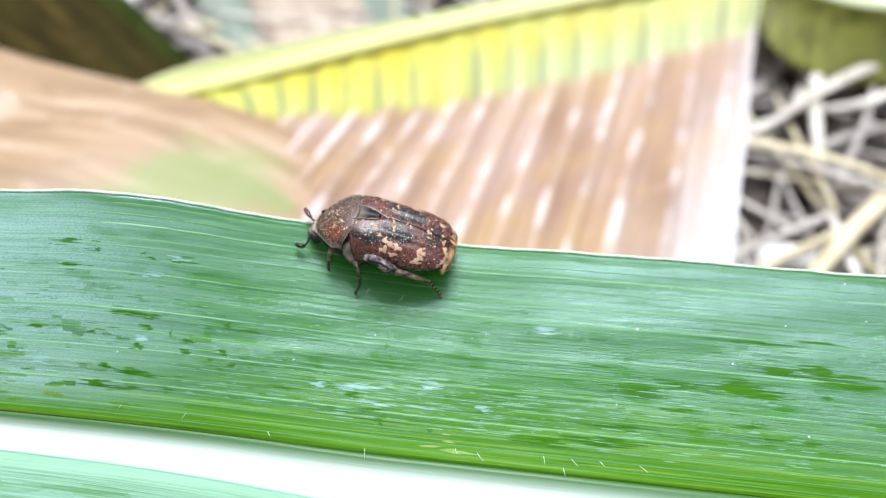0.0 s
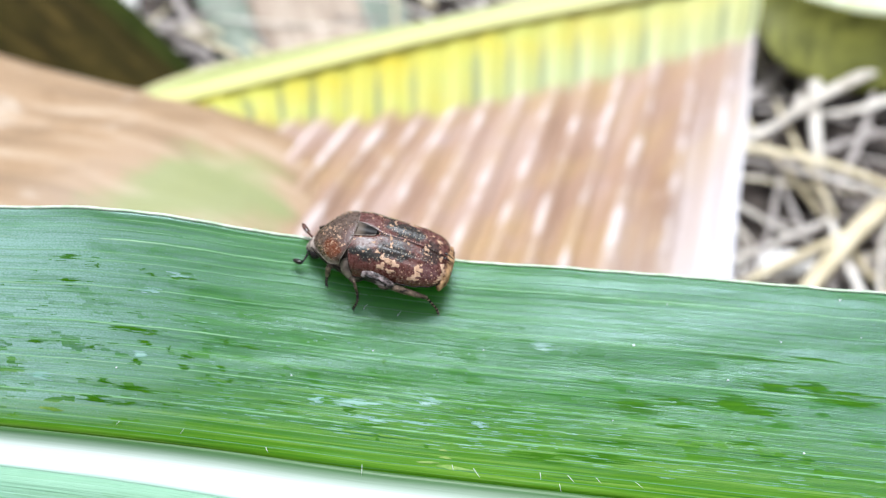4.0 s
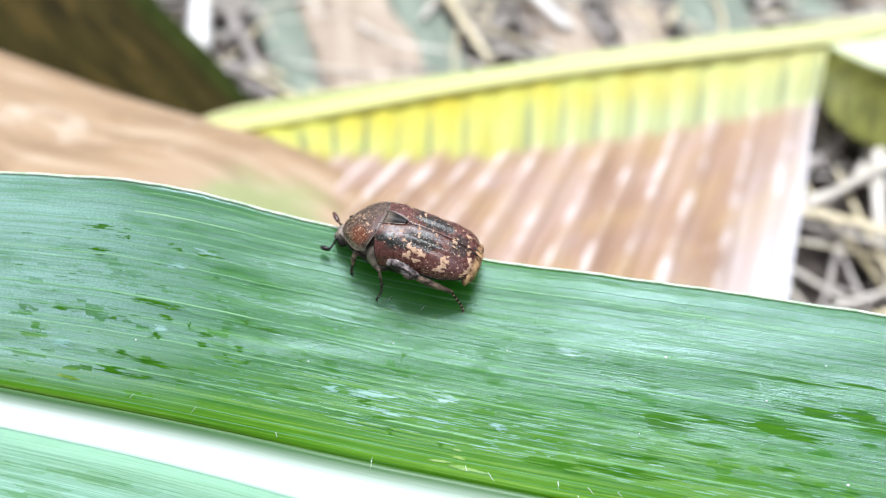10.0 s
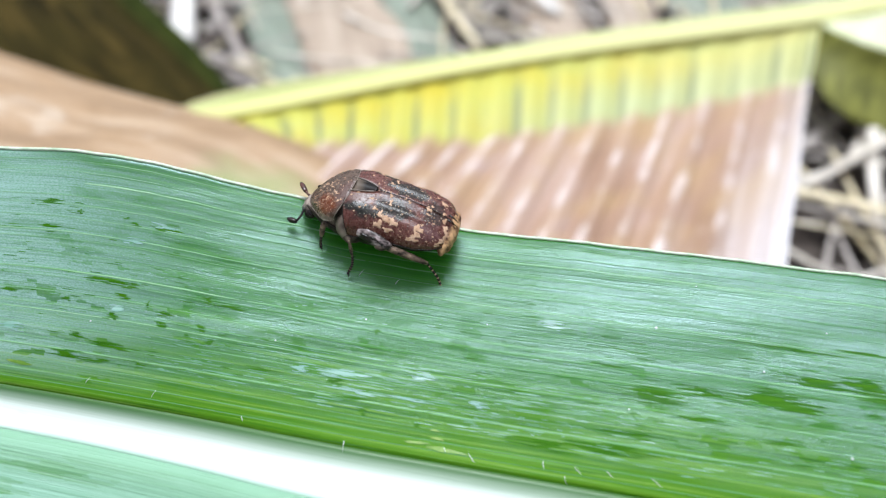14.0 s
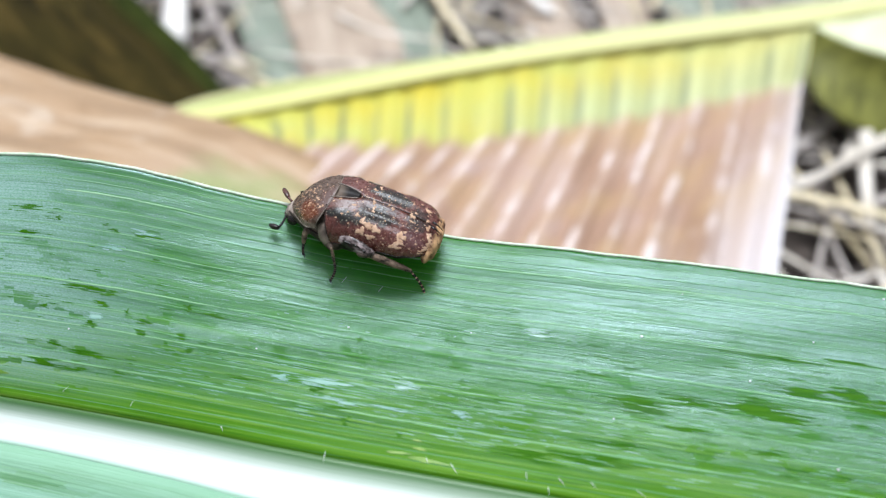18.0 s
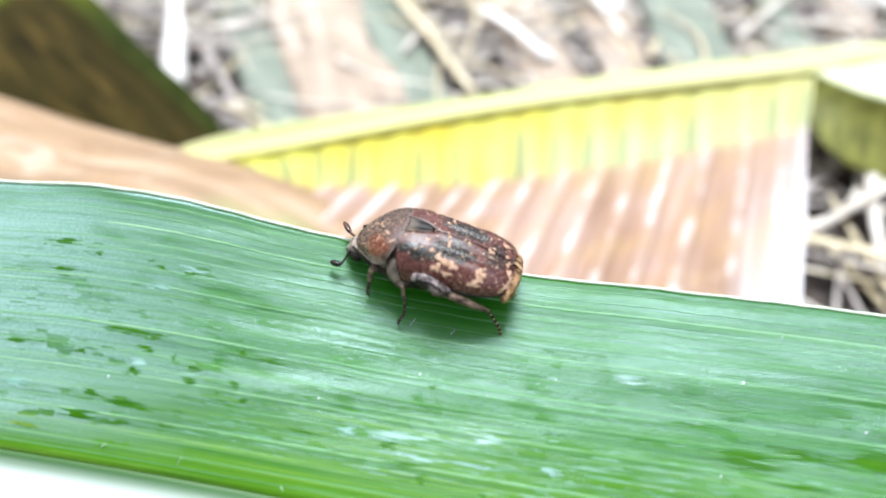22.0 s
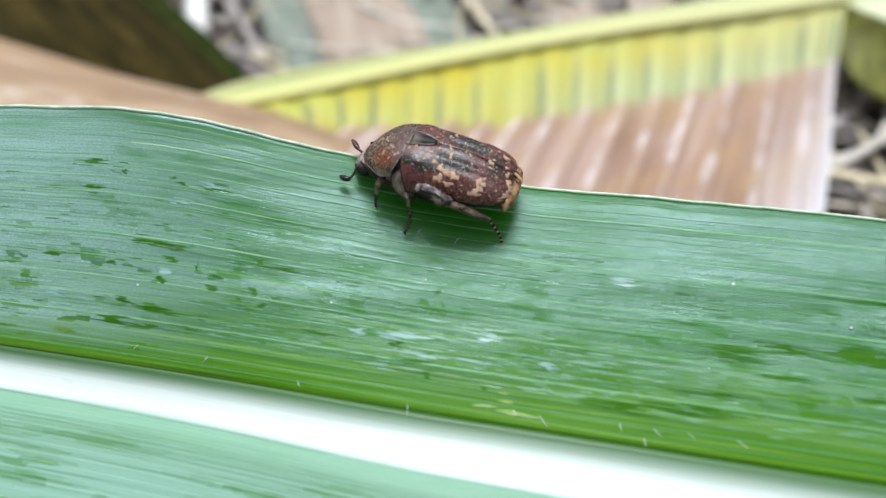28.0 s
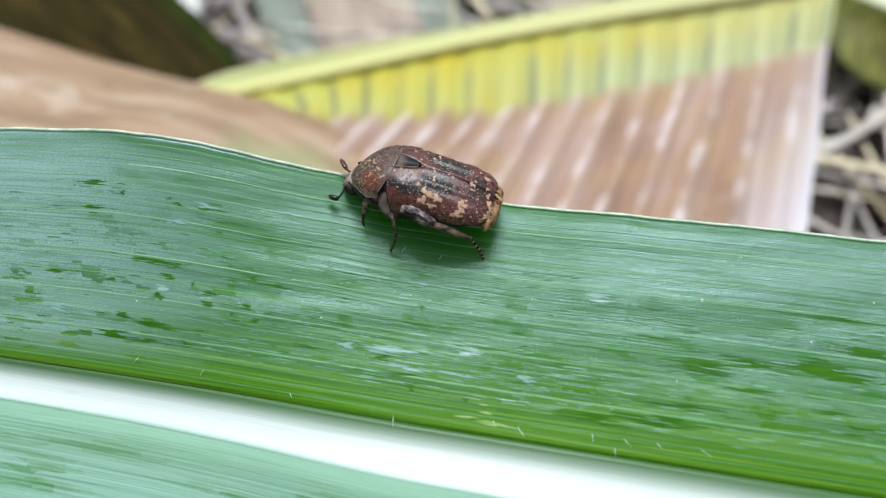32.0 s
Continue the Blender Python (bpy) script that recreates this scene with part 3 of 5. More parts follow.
def streaks(x, v, length, width, seed, lift=0.02):
    """A patch of slivers that run along the veins, with ragged ends."""
    rng = random.Random(seed)
    rows = max(4, round(width / 0.085))
    pieces = []
    for r in range(rows):
        t = (r + 0.5) / rows - 0.5
        span = length * (1 - 1.4 * t * t) * rng.uniform(0.3, 1.15)
        mid = x + rng.uniform(-0.28, 0.28) * length
        h = width / rows * rng.uniform(0.5, 1.25) / 20
        n = max(4, int(span / 0.5))
        verts, faces = [], []
        for i in range(n + 1):
            xx = mid + span * (i / n - 0.5)
            taper = min(1.0, 6 * min(i, n - i) / n + 0.25)
            for s in (-0.5, 0.5):
                p = far_blade(xx, v + t * width / 20 + s * h * taper)
                verts.append((p[0], p[1] - lift, p[2]))
        for i in range(n):
            faces.append((2 * i, 2 * i + 2, 2 * i + 3, 2 * i + 1))
        pieces.append((verts, faces))
    verts, faces = merge(*pieces)
    return verts, faces, [(p[0], p[2]) for p in verts]


def margin_mesh():
    rng = random.Random(4)
    body = tube(blade_line(1.0, 0.0, n=260), 0.15, 6)[:2]
    teeth = []
    x = -60.0
    while x < 60:
        p = Vector(far_blade(x, 1.0))
        h = rng.uniform(0.02, 0.14)
        teeth.append(([tuple(p + Vector((-0.07, 0, 0.02))), tuple(p + Vector((0.07, 0, 0.02))), tuple(p + Vector((0, -0.06, 0.04))), tuple(p + Vector((0.32, -0.04, h + 0.12)))],
                      [(0, 1, 3), (1, 2, 3), (2, 0, 3), (0, 2, 1)]))
        x += rng.uniform(0.14, 0.34)
    return merge(body, *teeth)


part("margin", margin_mesh(), MARGIN, green_leaf, "thin whitish saw-toothed margin")

# Rubbed or wet places in the bloom, films of drying water with glints painted pale, hairs and specks: x in mm, share of
# the half width, length, width.
BARE_AT = [(-34.7, 0.781, 2.7, 0.43), (-31.9, 0.75, 0.9, 0.38), (-27.1, 0.731, 1.0, 0.32), (-27.9, 0.75, 0.8, 0.22), (-24.4, 0.73, 2.2, 0.32), (-34.7, 0.679, 2.2, 0.32), (-28.5, 0.481, 4.3, 0.49), (-26.8, 0.476, 2.2, 0.49), (-32.3, 0.387, 0.8, 0.43), (-37.2, 0.396, 1.6, 0.32), (-27.3, 0.428, 1.4, 0.43), (-25.3, 0.413, 0.4, 0.54), (-20.2, 0.475, 0.8, 0.65), (-17.9, 0.463, 3.2, 0.32), (-28.1, 0.343, 1.2, 0.54), (-23.7, 0.386, 1.1, 0.43), (-23.8, 0.341, 1.6, 0.43), (-20.5, 0.354, 1.0, 0.49), (-19.7, 0.304, 1.2, 0.43), (-31.0, 0.248, 1.9, 0.49), (-31.8, 0.166, 3.2, 0.65), (-27.4, 0.224, 4.3, 0.54), (-29.2, 0.154, 2.2, 0.43), (-25.6, 0.172, 1.3, 0.32), (-16.9, 0.293, 0.9, 0.27), (-6.0, 0.142, 0.9, 0.65), (-1.2, 0.127, 0.6, 0.38), (-8.5, 0.243, 1.6, 0.54), (-5.3, 0.473, 0.8, 0.43), (-15.0, 0.233, 3.2, 0.32), (-7.1, 0.184, 3.2, 0.32), (18.3, 0.384, 5.4, 1.40), (22.5, 0.428, 4.9, 0.76), (28.7, 0.441, 7.0, 1.51), (31.1, 0.529, 6.5, 0.76), (37.7, 0.511, 7.0, 1.19), (34.8, 0.546, 3.2, 0.97), (27.7, 0.282, 3.2, 0.54), (15.9, 0.22, 6.5, 0.54), (14.3, 0.154, 8.6, 0.86), (9.2, 0.129, 5.9, 0.86), (21.7, 0.318, 4.3, 0.32), (30.4, 0.648, 9.7, 0.27), (35.2, 0.669, 6.5, 0.22)]
FILM_AT = [(-24.6, 0.742, 1.9, 0.43), (-27.2, 0.661, 2.2, 0.54), (-28.1, 0.377, 1.6, 0.54), (-8.2, 0.274, 4.1, 0.76), (-1.0, 0.321, 1.9, 0.76), (9.7, 0.618, 2.7, 0.65), (-6.6, 0.215, 3.8, 0.43), (-2.0, 0.22, 3.2, 0.27), (-36.7, 0.245, 2.2, 0.76), (-11.6, 0.265, 1.6, 0.65), (3.7, 0.244, 1.6, 0.54)]
for k, row in enumerate(BARE_AT):
    part("bare_patch", streaks(*row, k), BARE_GREEN, green_leaf)
for k, row in enumerate(FILM_AT):
    part("water_film", streaks(*row, 90 + k, 0.035), FILM_GLINT, green_leaf, "film of drying water, its glint put into the pale colour")


def slivers(count, seed, x0, x1, v0, v1, size, lift):
    """Countless short dashes along the veins."""
    rng = random.Random(seed)
    verts, faces = [], []
    for _ in range(count):
        x, v = rng.uniform(x0, x1), rng.uniform(v0, v1)
        n, h = rng.uniform(0.25, 1.0) * size, rng.uniform(0.0007, 0.002)
        k = len(verts)
        for dx, dv in ((-n, 0), (-n * 0.5, -h), (n * 0.6, -h * 0.8), (n, 0), (n * 0.4, h), (-n * 0.6, h * 0.7)):
            p = far_blade(x + dx, v + dv)
            verts.append((p[0], p[1] - lift, p[2]))
        faces.append(tuple(range(k, k + 6)))
    return verts, faces, [(p[0], p[2]) for p in verts]


for count, seed, box, material, label in ((260, 5, (-42, 14, 0.16, 0.62, 0.5), FAINT_PALE, "faint glints painted as pale marks"), (200, 8, (-24, 14, 0.13, 0.36, 1.7), FAINT_PALE, "pale dashes along the veins"), (110, 9, (14, 44, 0.1, 0.4, 1.7), FAINT_PALE, "pale dashes along the veins"), (190, 6, (-42, 8, 0.12, 0.8, 0.75), BARE_GREEN, "fine scratches in the bloom"),
                                          (120, 7, (12, 44, 0.2, 0.62, 1.1), BARE_GREEN, "fine scratches in the bloom")):
    tagged(part("mark", slivers(count, seed, *box, 0.025), material, green_leaf, label), kind="stuff")


def hair_mesh(x, v, dx, dz):
    a = Vector(far_blade(x, v))
    return tube([a + Vector((0, 0.02, 0)), a + Vector((dx * 0.5, -0.25, dz * 0.5)), a + Vector((dx, -0.35, dz))], [0.024, 0.018, 0.006], 5)


for x, v, dx, dz in ((2.9, 0.057, 0.8, -1.0), (-7.1, 0.02, 0.0, -0.9), (1.0, 0.061, 0.15, -0.4), (8.9, 0.07, 0.05, -0.6), (11.4, 0.069, 0.5, -0.5), (-7.6, 0.704, 0.5, 0.55),
                     (-4.3, 0.693, 0.4, 0.45), (17.4, 0.073, 0.7, -0.5), (10.6, 0.03, 0.1, -0.6), (13.9, 0.073, 0.4, -0.4), (-24.0, 0.05, 0.5, 0.6), (-16.0, 0.04, 0.3, -0.4), (-30.0, 0.06, 0.6, 0.5)):
    part("hair", hair_mesh(x, v, dx, dz), HAIR, green_leaf, "fine white hair")


def glow_mark(x, v, length, width, seed):
    """A thin mark along the veins, pointed at both ends."""
    verts, faces = [], []
    for i in range(13):
        t = i / 12
        w = width / 20 * math.sin(math.pi * t) ** 0.7 * (1 + 0.4 * noise.noise((t * 4, seed, 0)))
        for k in (-0.5, 0.5):
            p = far_blade(x + length * (t - 0.5), v + 0.003 * math.sin(3 * t + seed) + k * w)
            verts.append((p[0], p[1] - 0.045, p[2]))
    for i in range(12):
        faces.append((2 * i, 2 * i + 2, 2 * i + 3, 2 * i + 1))
    return verts, faces


# Short yellow streaks stand in for spots of light in the blade.
for x, v, length, width in ((0.6, 0.048, 2.2, 0.36), (1.8, 0.05, 2.6, 0.22), (-1.2, 0.06, 2.2, 0.2), (0.4, 0.085, 1.2, 0.2), (0.2, 0.115, 0.8, 0.16), (-36.0, 0.1, 2.4, 0.3)):
    part("glow_mark", glow_mark(x, v, length, width, x), YELLOW_GLOW, green_leaf, "small yellowish glow of light painted on the blade")


def speck_mesh(seed, r):
    rng = random.Random(seed)
    bm = bmesh.new()
    bmesh.ops.create_icosphere(bm, subdivisions=2, radius=1.0)
    for v in bm.verts:
        v.co = Vector((v.co.x * 1.2, v.co.y * 0.6, v.co.z)) * r * rng.uniform(0.75, 1.2)
    return bm


for k, (x, v, r) in enumerate(((18.3, 0.66, 0.11), (26.9, 0.541, 0.09), (32.5, 0.735, 0.08), (38.9, 0.954, 0.1), (40.3, 0.786, 0.07), (32.9, 0.264, 0.1), (-6.5, 0.517, 0.08), (15.8, 0.318, 0.07), (-14.0, 0.36, 0.07), (22.0, 0.86, 0.06), (4.0, 0.58, 0.06), (-30.0, 0.31, 0.07))):
    p = far_blade(x, v)
    grit = part("speck", speck_mesh(k, r), HAIR)
    grit.matrix_basis = BASE @ pose(p[0] * MM, (p[1] - 0.3 * r) * MM, p[2] * MM)
    tagged(grit, "tiny white speck of dust on the green leaf", "speck", "dust specks")


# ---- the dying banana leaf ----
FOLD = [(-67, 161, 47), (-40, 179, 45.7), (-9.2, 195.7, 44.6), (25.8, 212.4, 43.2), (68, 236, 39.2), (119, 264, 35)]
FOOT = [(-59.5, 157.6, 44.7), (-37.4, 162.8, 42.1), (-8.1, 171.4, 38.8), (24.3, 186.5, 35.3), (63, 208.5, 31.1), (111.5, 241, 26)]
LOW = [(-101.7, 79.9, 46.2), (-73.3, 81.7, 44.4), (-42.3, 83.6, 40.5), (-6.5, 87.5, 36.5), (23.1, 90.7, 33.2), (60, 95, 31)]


def along(points, u):
    s = u * (len(points) - 1)
    i = min(len(points) - 2, int(s))
    t = s - i
    a, b, c, d = (Vector(points[min(len(points) - 1, max(0, k))]) for k in (i - 1, i, i + 1, i + 2))
    return 0.5 * (2 * b + (c - a) * t + (2 * a - 5 * b + 4 * c - d) * t * t + (3 * b - a - 3 * c + d) * t ** 3)


def pleat(u, v):
    return math.sin(u * 108 + 1.0 * noise.noise((u * 6, v * 0.8, 0)))


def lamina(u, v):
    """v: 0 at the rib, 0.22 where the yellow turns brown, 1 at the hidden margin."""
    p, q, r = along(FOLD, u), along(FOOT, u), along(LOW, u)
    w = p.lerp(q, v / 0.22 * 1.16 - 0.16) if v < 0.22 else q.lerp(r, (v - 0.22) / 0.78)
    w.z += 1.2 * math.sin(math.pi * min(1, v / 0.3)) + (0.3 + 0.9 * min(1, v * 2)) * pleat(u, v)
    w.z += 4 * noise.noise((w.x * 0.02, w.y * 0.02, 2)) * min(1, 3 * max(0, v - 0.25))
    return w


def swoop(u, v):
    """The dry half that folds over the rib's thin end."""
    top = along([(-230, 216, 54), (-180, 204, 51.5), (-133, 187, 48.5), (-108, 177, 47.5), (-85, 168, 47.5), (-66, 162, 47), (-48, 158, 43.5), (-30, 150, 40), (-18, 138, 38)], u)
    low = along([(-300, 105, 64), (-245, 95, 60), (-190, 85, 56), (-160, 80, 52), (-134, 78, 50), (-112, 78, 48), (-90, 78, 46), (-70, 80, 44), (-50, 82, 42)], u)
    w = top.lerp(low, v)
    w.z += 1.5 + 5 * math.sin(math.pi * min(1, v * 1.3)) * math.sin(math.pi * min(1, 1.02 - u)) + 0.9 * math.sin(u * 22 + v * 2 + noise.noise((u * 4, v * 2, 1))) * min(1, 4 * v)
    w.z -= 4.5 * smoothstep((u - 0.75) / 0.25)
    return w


banana = thing("banana_leaf", pose(0, 0, 0), "dying banana leaf, yellow along the rib and dry brown beyond", "leaf")
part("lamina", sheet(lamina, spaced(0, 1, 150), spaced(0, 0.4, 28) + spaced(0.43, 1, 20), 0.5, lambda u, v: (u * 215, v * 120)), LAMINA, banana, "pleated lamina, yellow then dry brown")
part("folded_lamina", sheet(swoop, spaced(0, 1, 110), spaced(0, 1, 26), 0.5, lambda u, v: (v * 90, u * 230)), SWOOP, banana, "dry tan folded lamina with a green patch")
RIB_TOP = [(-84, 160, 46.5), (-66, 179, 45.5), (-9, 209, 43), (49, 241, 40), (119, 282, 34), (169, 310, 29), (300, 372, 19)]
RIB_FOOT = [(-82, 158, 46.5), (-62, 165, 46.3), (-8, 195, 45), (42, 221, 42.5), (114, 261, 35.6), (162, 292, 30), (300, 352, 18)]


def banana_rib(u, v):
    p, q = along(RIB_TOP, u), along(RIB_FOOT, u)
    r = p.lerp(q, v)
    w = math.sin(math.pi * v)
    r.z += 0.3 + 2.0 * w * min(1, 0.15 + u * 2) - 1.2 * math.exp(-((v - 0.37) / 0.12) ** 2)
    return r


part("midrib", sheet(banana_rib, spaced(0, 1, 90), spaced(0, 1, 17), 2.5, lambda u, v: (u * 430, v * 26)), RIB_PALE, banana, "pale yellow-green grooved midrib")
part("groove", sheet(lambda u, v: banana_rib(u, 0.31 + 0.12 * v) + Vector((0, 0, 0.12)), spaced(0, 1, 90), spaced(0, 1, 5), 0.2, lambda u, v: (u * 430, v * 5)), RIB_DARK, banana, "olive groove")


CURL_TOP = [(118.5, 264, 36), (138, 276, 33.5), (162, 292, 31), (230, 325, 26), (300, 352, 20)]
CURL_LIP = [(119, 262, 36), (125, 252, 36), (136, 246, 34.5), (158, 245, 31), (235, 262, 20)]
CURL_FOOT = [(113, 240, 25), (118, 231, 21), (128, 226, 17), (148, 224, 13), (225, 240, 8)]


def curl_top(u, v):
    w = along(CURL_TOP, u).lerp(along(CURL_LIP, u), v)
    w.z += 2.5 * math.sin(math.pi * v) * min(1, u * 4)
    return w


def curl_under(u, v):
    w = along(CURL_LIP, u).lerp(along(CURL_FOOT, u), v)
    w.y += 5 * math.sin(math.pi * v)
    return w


part("curled_lamina", sheet(curl_top, spaced(0, 1, 40), spaced(0, 1, 14), 0.5, lambda u, v: (u * 160, v * 30)), CURL, banana, "curled green lamina, sky brightness put into its pale colour")
part("shaded_face", sheet(curl_under, spaced(0, 1, 40), spaced(0, 1, 14), 0.5, lambda u, v: (u * 160, v * 40)), SHADED_CURL, banana, "olive lower face of the curl, shade put into its colour")


# ---- dark leaf ----
RIM = [(-80, 218, 20), (-91, 229, 23), (-112, 255, 25), (-140, 285, 28), (-175, 328, 30), (-208, 365, 32), (-300, 470, 34)]
HOLLOW = [(-100, 165, 20), (-125, 175, 18), (-160, 195, 14), (-200, 225, 12), (-240, 265, 12), (-280, 300, 12), (-370, 400, 12)]


def hollow_leaf(u, v):
    r = along(RIM, u).lerp(along(HOLLOW, u), v)
    r.z += 5 * math.sin(math.pi * v * 1.5) * (1 - v)
    return r


dark_leaf = thing("dark_hollow_leaf", pose(0, 0, 0), "dark leaf with a green rim", "leaf")
part("lamina", sheet(lambda u, v: hollow_leaf(u, 0.17 + 0.83 * v), spaced(0, 1, 50), spaced(0, 1, 20), 0.5, lambda u, v: (v * 90, u * 300)), DARK_LEAF, dark_leaf)
part("rim", sheet(lambda u, v: hollow_leaf(u, 0.17 * v), spaced(0, 1, 50), spaced(0, 1, 6), 0.5, lambda u, v: (u * 300, v * 30)), DARK_RIM, dark_leaf, "deep green rim")


# ---- torn strips of another banana leaf ----
torn = thing("torn_leaf", pose(0, 0, 0), "faded banana leaf torn into strips", "leaf")
STRIPS = [((-80, 262), (-126, 376), 19, 26, GREY_GREEN), ((-52, 270), (-86, 385), 46, 60, TAN), ((-24, 280), (-54, 385), 25, 28, GREY_GREEN),
          ((30, 320), (8, 436), 30, 44, TAN), ((64, 335), (62, 440), 22, 30, TAN), ((100, 348), (106, 446), 34, 42, GREY_GREEN), ((152, 372), (166, 452), 24, 24, GREY_GREEN),
          ((190, 395), (215, 470), 26, 30, TAN)]
for k, ((x0, y0), (x1, y1), w0, w1, material) in enumerate(STRIPS):
    def strip(u, v, x0=x0, y0=y0, x1=x1, y1=y1, w0=w0, w1=w1, k=k):
        t = -0.25 + 1.7 * u
        w = w0 + (w1 - w0) * t
        x, y = x0 + (x1 - x0) * t + (v - 0.5) * w, y0 + (y1 - y0) * t
        return (x, y, 7 + k % 3 + 2.5 * math.sin(v * 3.1) + 3 * noise.noise((u * 2, v, k * 3.7)))
    part("strip", sheet(strip, spaced(0, 1, 24), spaced(0, 1, 10), 0.5, lambda u, v, w0=w0, k=k: (v * w0 + 60 * k, u * 150)), material, torn)


# ---- straw ----
def straw_mesh(points, width, flat=0.35, steps=6):
    line = spline(points, steps)
    n = len(line)
    return tube(line, [width / 2 * (1 - 0.45 * i / n) for i in range(n)], 6, flat, (0.1, 0.05, 1))


PLACED = [([(148, 262, 14), (128, 217, 16), (119, 180, 9)], 6, PALE_STRAW, "pale bent straw"),
          ([(176, 250, 13), (129, 214, 18), (108, 203, 10)], 6, PALE_STRAW, "pale flat straw"),
          ([(85, 196, 12), (119, 181, 15), (150, 162, 12)], 6, YELLOW_STRAW, "yellow straw stem"),
          ([(145, 176, 12), (116, 150, 14), (88, 122, 10)], 7, YELLOW_STRAW, "yellow straw stem"),
          ([(108, 224, 8), (138, 251, 11), (150, 256, 9)], 5, GREY_STRAW, "grey dry straw"),
          ([(100, 200, 9), (121, 213, 12), (140, 250, 9)], 5, PALE_STRAW, "pale bent straw"),
          ([(165, 226, 11), (140, 212, 13), (120, 214, 10)], 5, PALE_STRAW, "pale flat straw"),
          ([(-131, 285, 10), (-150, 345, 13), (-180, 430, 10)], 12, WHITE_CHIP, "bleached flat stalk"),
          ([(-50, 405, 14), (-30, 350, 16), (-4, 290, 10)], 7, YELLOW_STRAW, "dry brown twig"),
          ([(120, 355, 14), (155, 405, 17), (196, 455, 14)], 4, PALE_STRAW, "thin pale straw"),
          ([(-2, 380, 15), (12, 352, 17), (30, 322, 13)], 9, WHITE_CHIP, "bleached straw"),
          ([(-137, 340, 8), (-115, 300, 11), (-88, 250, 8)], 6, GREY_STRAW, "grey dry straw")]
for points, width, material, label in PLACED:
    tagged(part("straw", straw_mesh(points, width), material), label + " lying on the litter", "straw", "loose straw")


def chip_mesh(w, d, h, seed):
    rng = random.Random(seed)
    bm = bmesh.new()
    bmesh.ops.create_cube(bm, size=1.0)
    bmesh.ops.subdivide_edges(bm, edges=bm.edges[:], cuts=2, use_grid_fill=True)
    for v in bm.verts:
        r = 1 - 0.25 * (abs(v.co.x) * 2) ** 3
        v.co = Vector((v.co.x * w, v.co.y * d * r, v.co.z * h * r)) + Vector((rng.uniform(-1, 1), rng.uniform(-1, 1), rng.uniform(-1, 1))) * h * 0.12
    return bm


for x, y, z, w, d, h, rz in ((97, 143, 9, 19, 7, 4, 0), (64, 405, 12, 16, 20, 4, 20), (214, 430, 10, 26, 18, 4, 10)):
    chip = part("husk", chip_mesh(w, d, h, int(x)), WHITE_CHIP)
    chip.matrix_basis = pose(x * MM, y * MM, z * MM, 5, 4, rz)
    tagged(chip, "bleached dry husk lying in the straw", "husk", "husks")


def litter(count, seed, lo, hi, reach=0.0):
    """Straw in a heap round the leaves; with reach, scattered thinly over that many more millimetres."""
    rng = random.Random(seed)
    out = []
    while len(out) < count:
        x, y = rng.uniform(-330 - reach, 330 + reach), rng.uniform(40 - reach, 560 + reach)
        if reach and abs(x) < 320 and 50 < y < 550:
            continue
        a, n = rng.uniform(0, math.pi), rng.uniform(18, 60) * (1.6 if reach else 1)
        z = rng.uniform(lo, hi)
        d = Vector((math.cos(a), math.sin(a), rng.uniform(-0.12, 0.12) * (0.3 if reach else 1))) * n
        b = Vector((rng.uniform(-1, 1), rng.uniform(-1, 1), rng.uniform(0, 0.4))) * n * 0.25
        c = Vector((x, y, z))
        out.append(straw_mesh([c - d, c + b, c + d], rng.uniform(1.2, 4.5) * (1.5 if reach else 1), 0.35, 3))
    return merge(*out)


for count, seed, lo, hi, reach, material, label in ((900, 11, 2, 9, 0, GREY_STRAW, "grey rotting straw litter"), (520, 12, 3, 12, 0, PALE_STRAW, "pale dry straw litter"), (240, 13, 4, 13, 0, YELLOW_STRAW, "yellowish dry straw litter"),
                                                    (1100, 14, 2, 7, 700, GREY_STRAW, "thin grey straw litter"), (700, 15, 3, 9, 700, PALE_STRAW, "thin pale straw litter")):
    tagged(part("straw_litter", litter(count, seed, lo, hi, reach), material), label + " on the soil", "straw", kind="stuff")


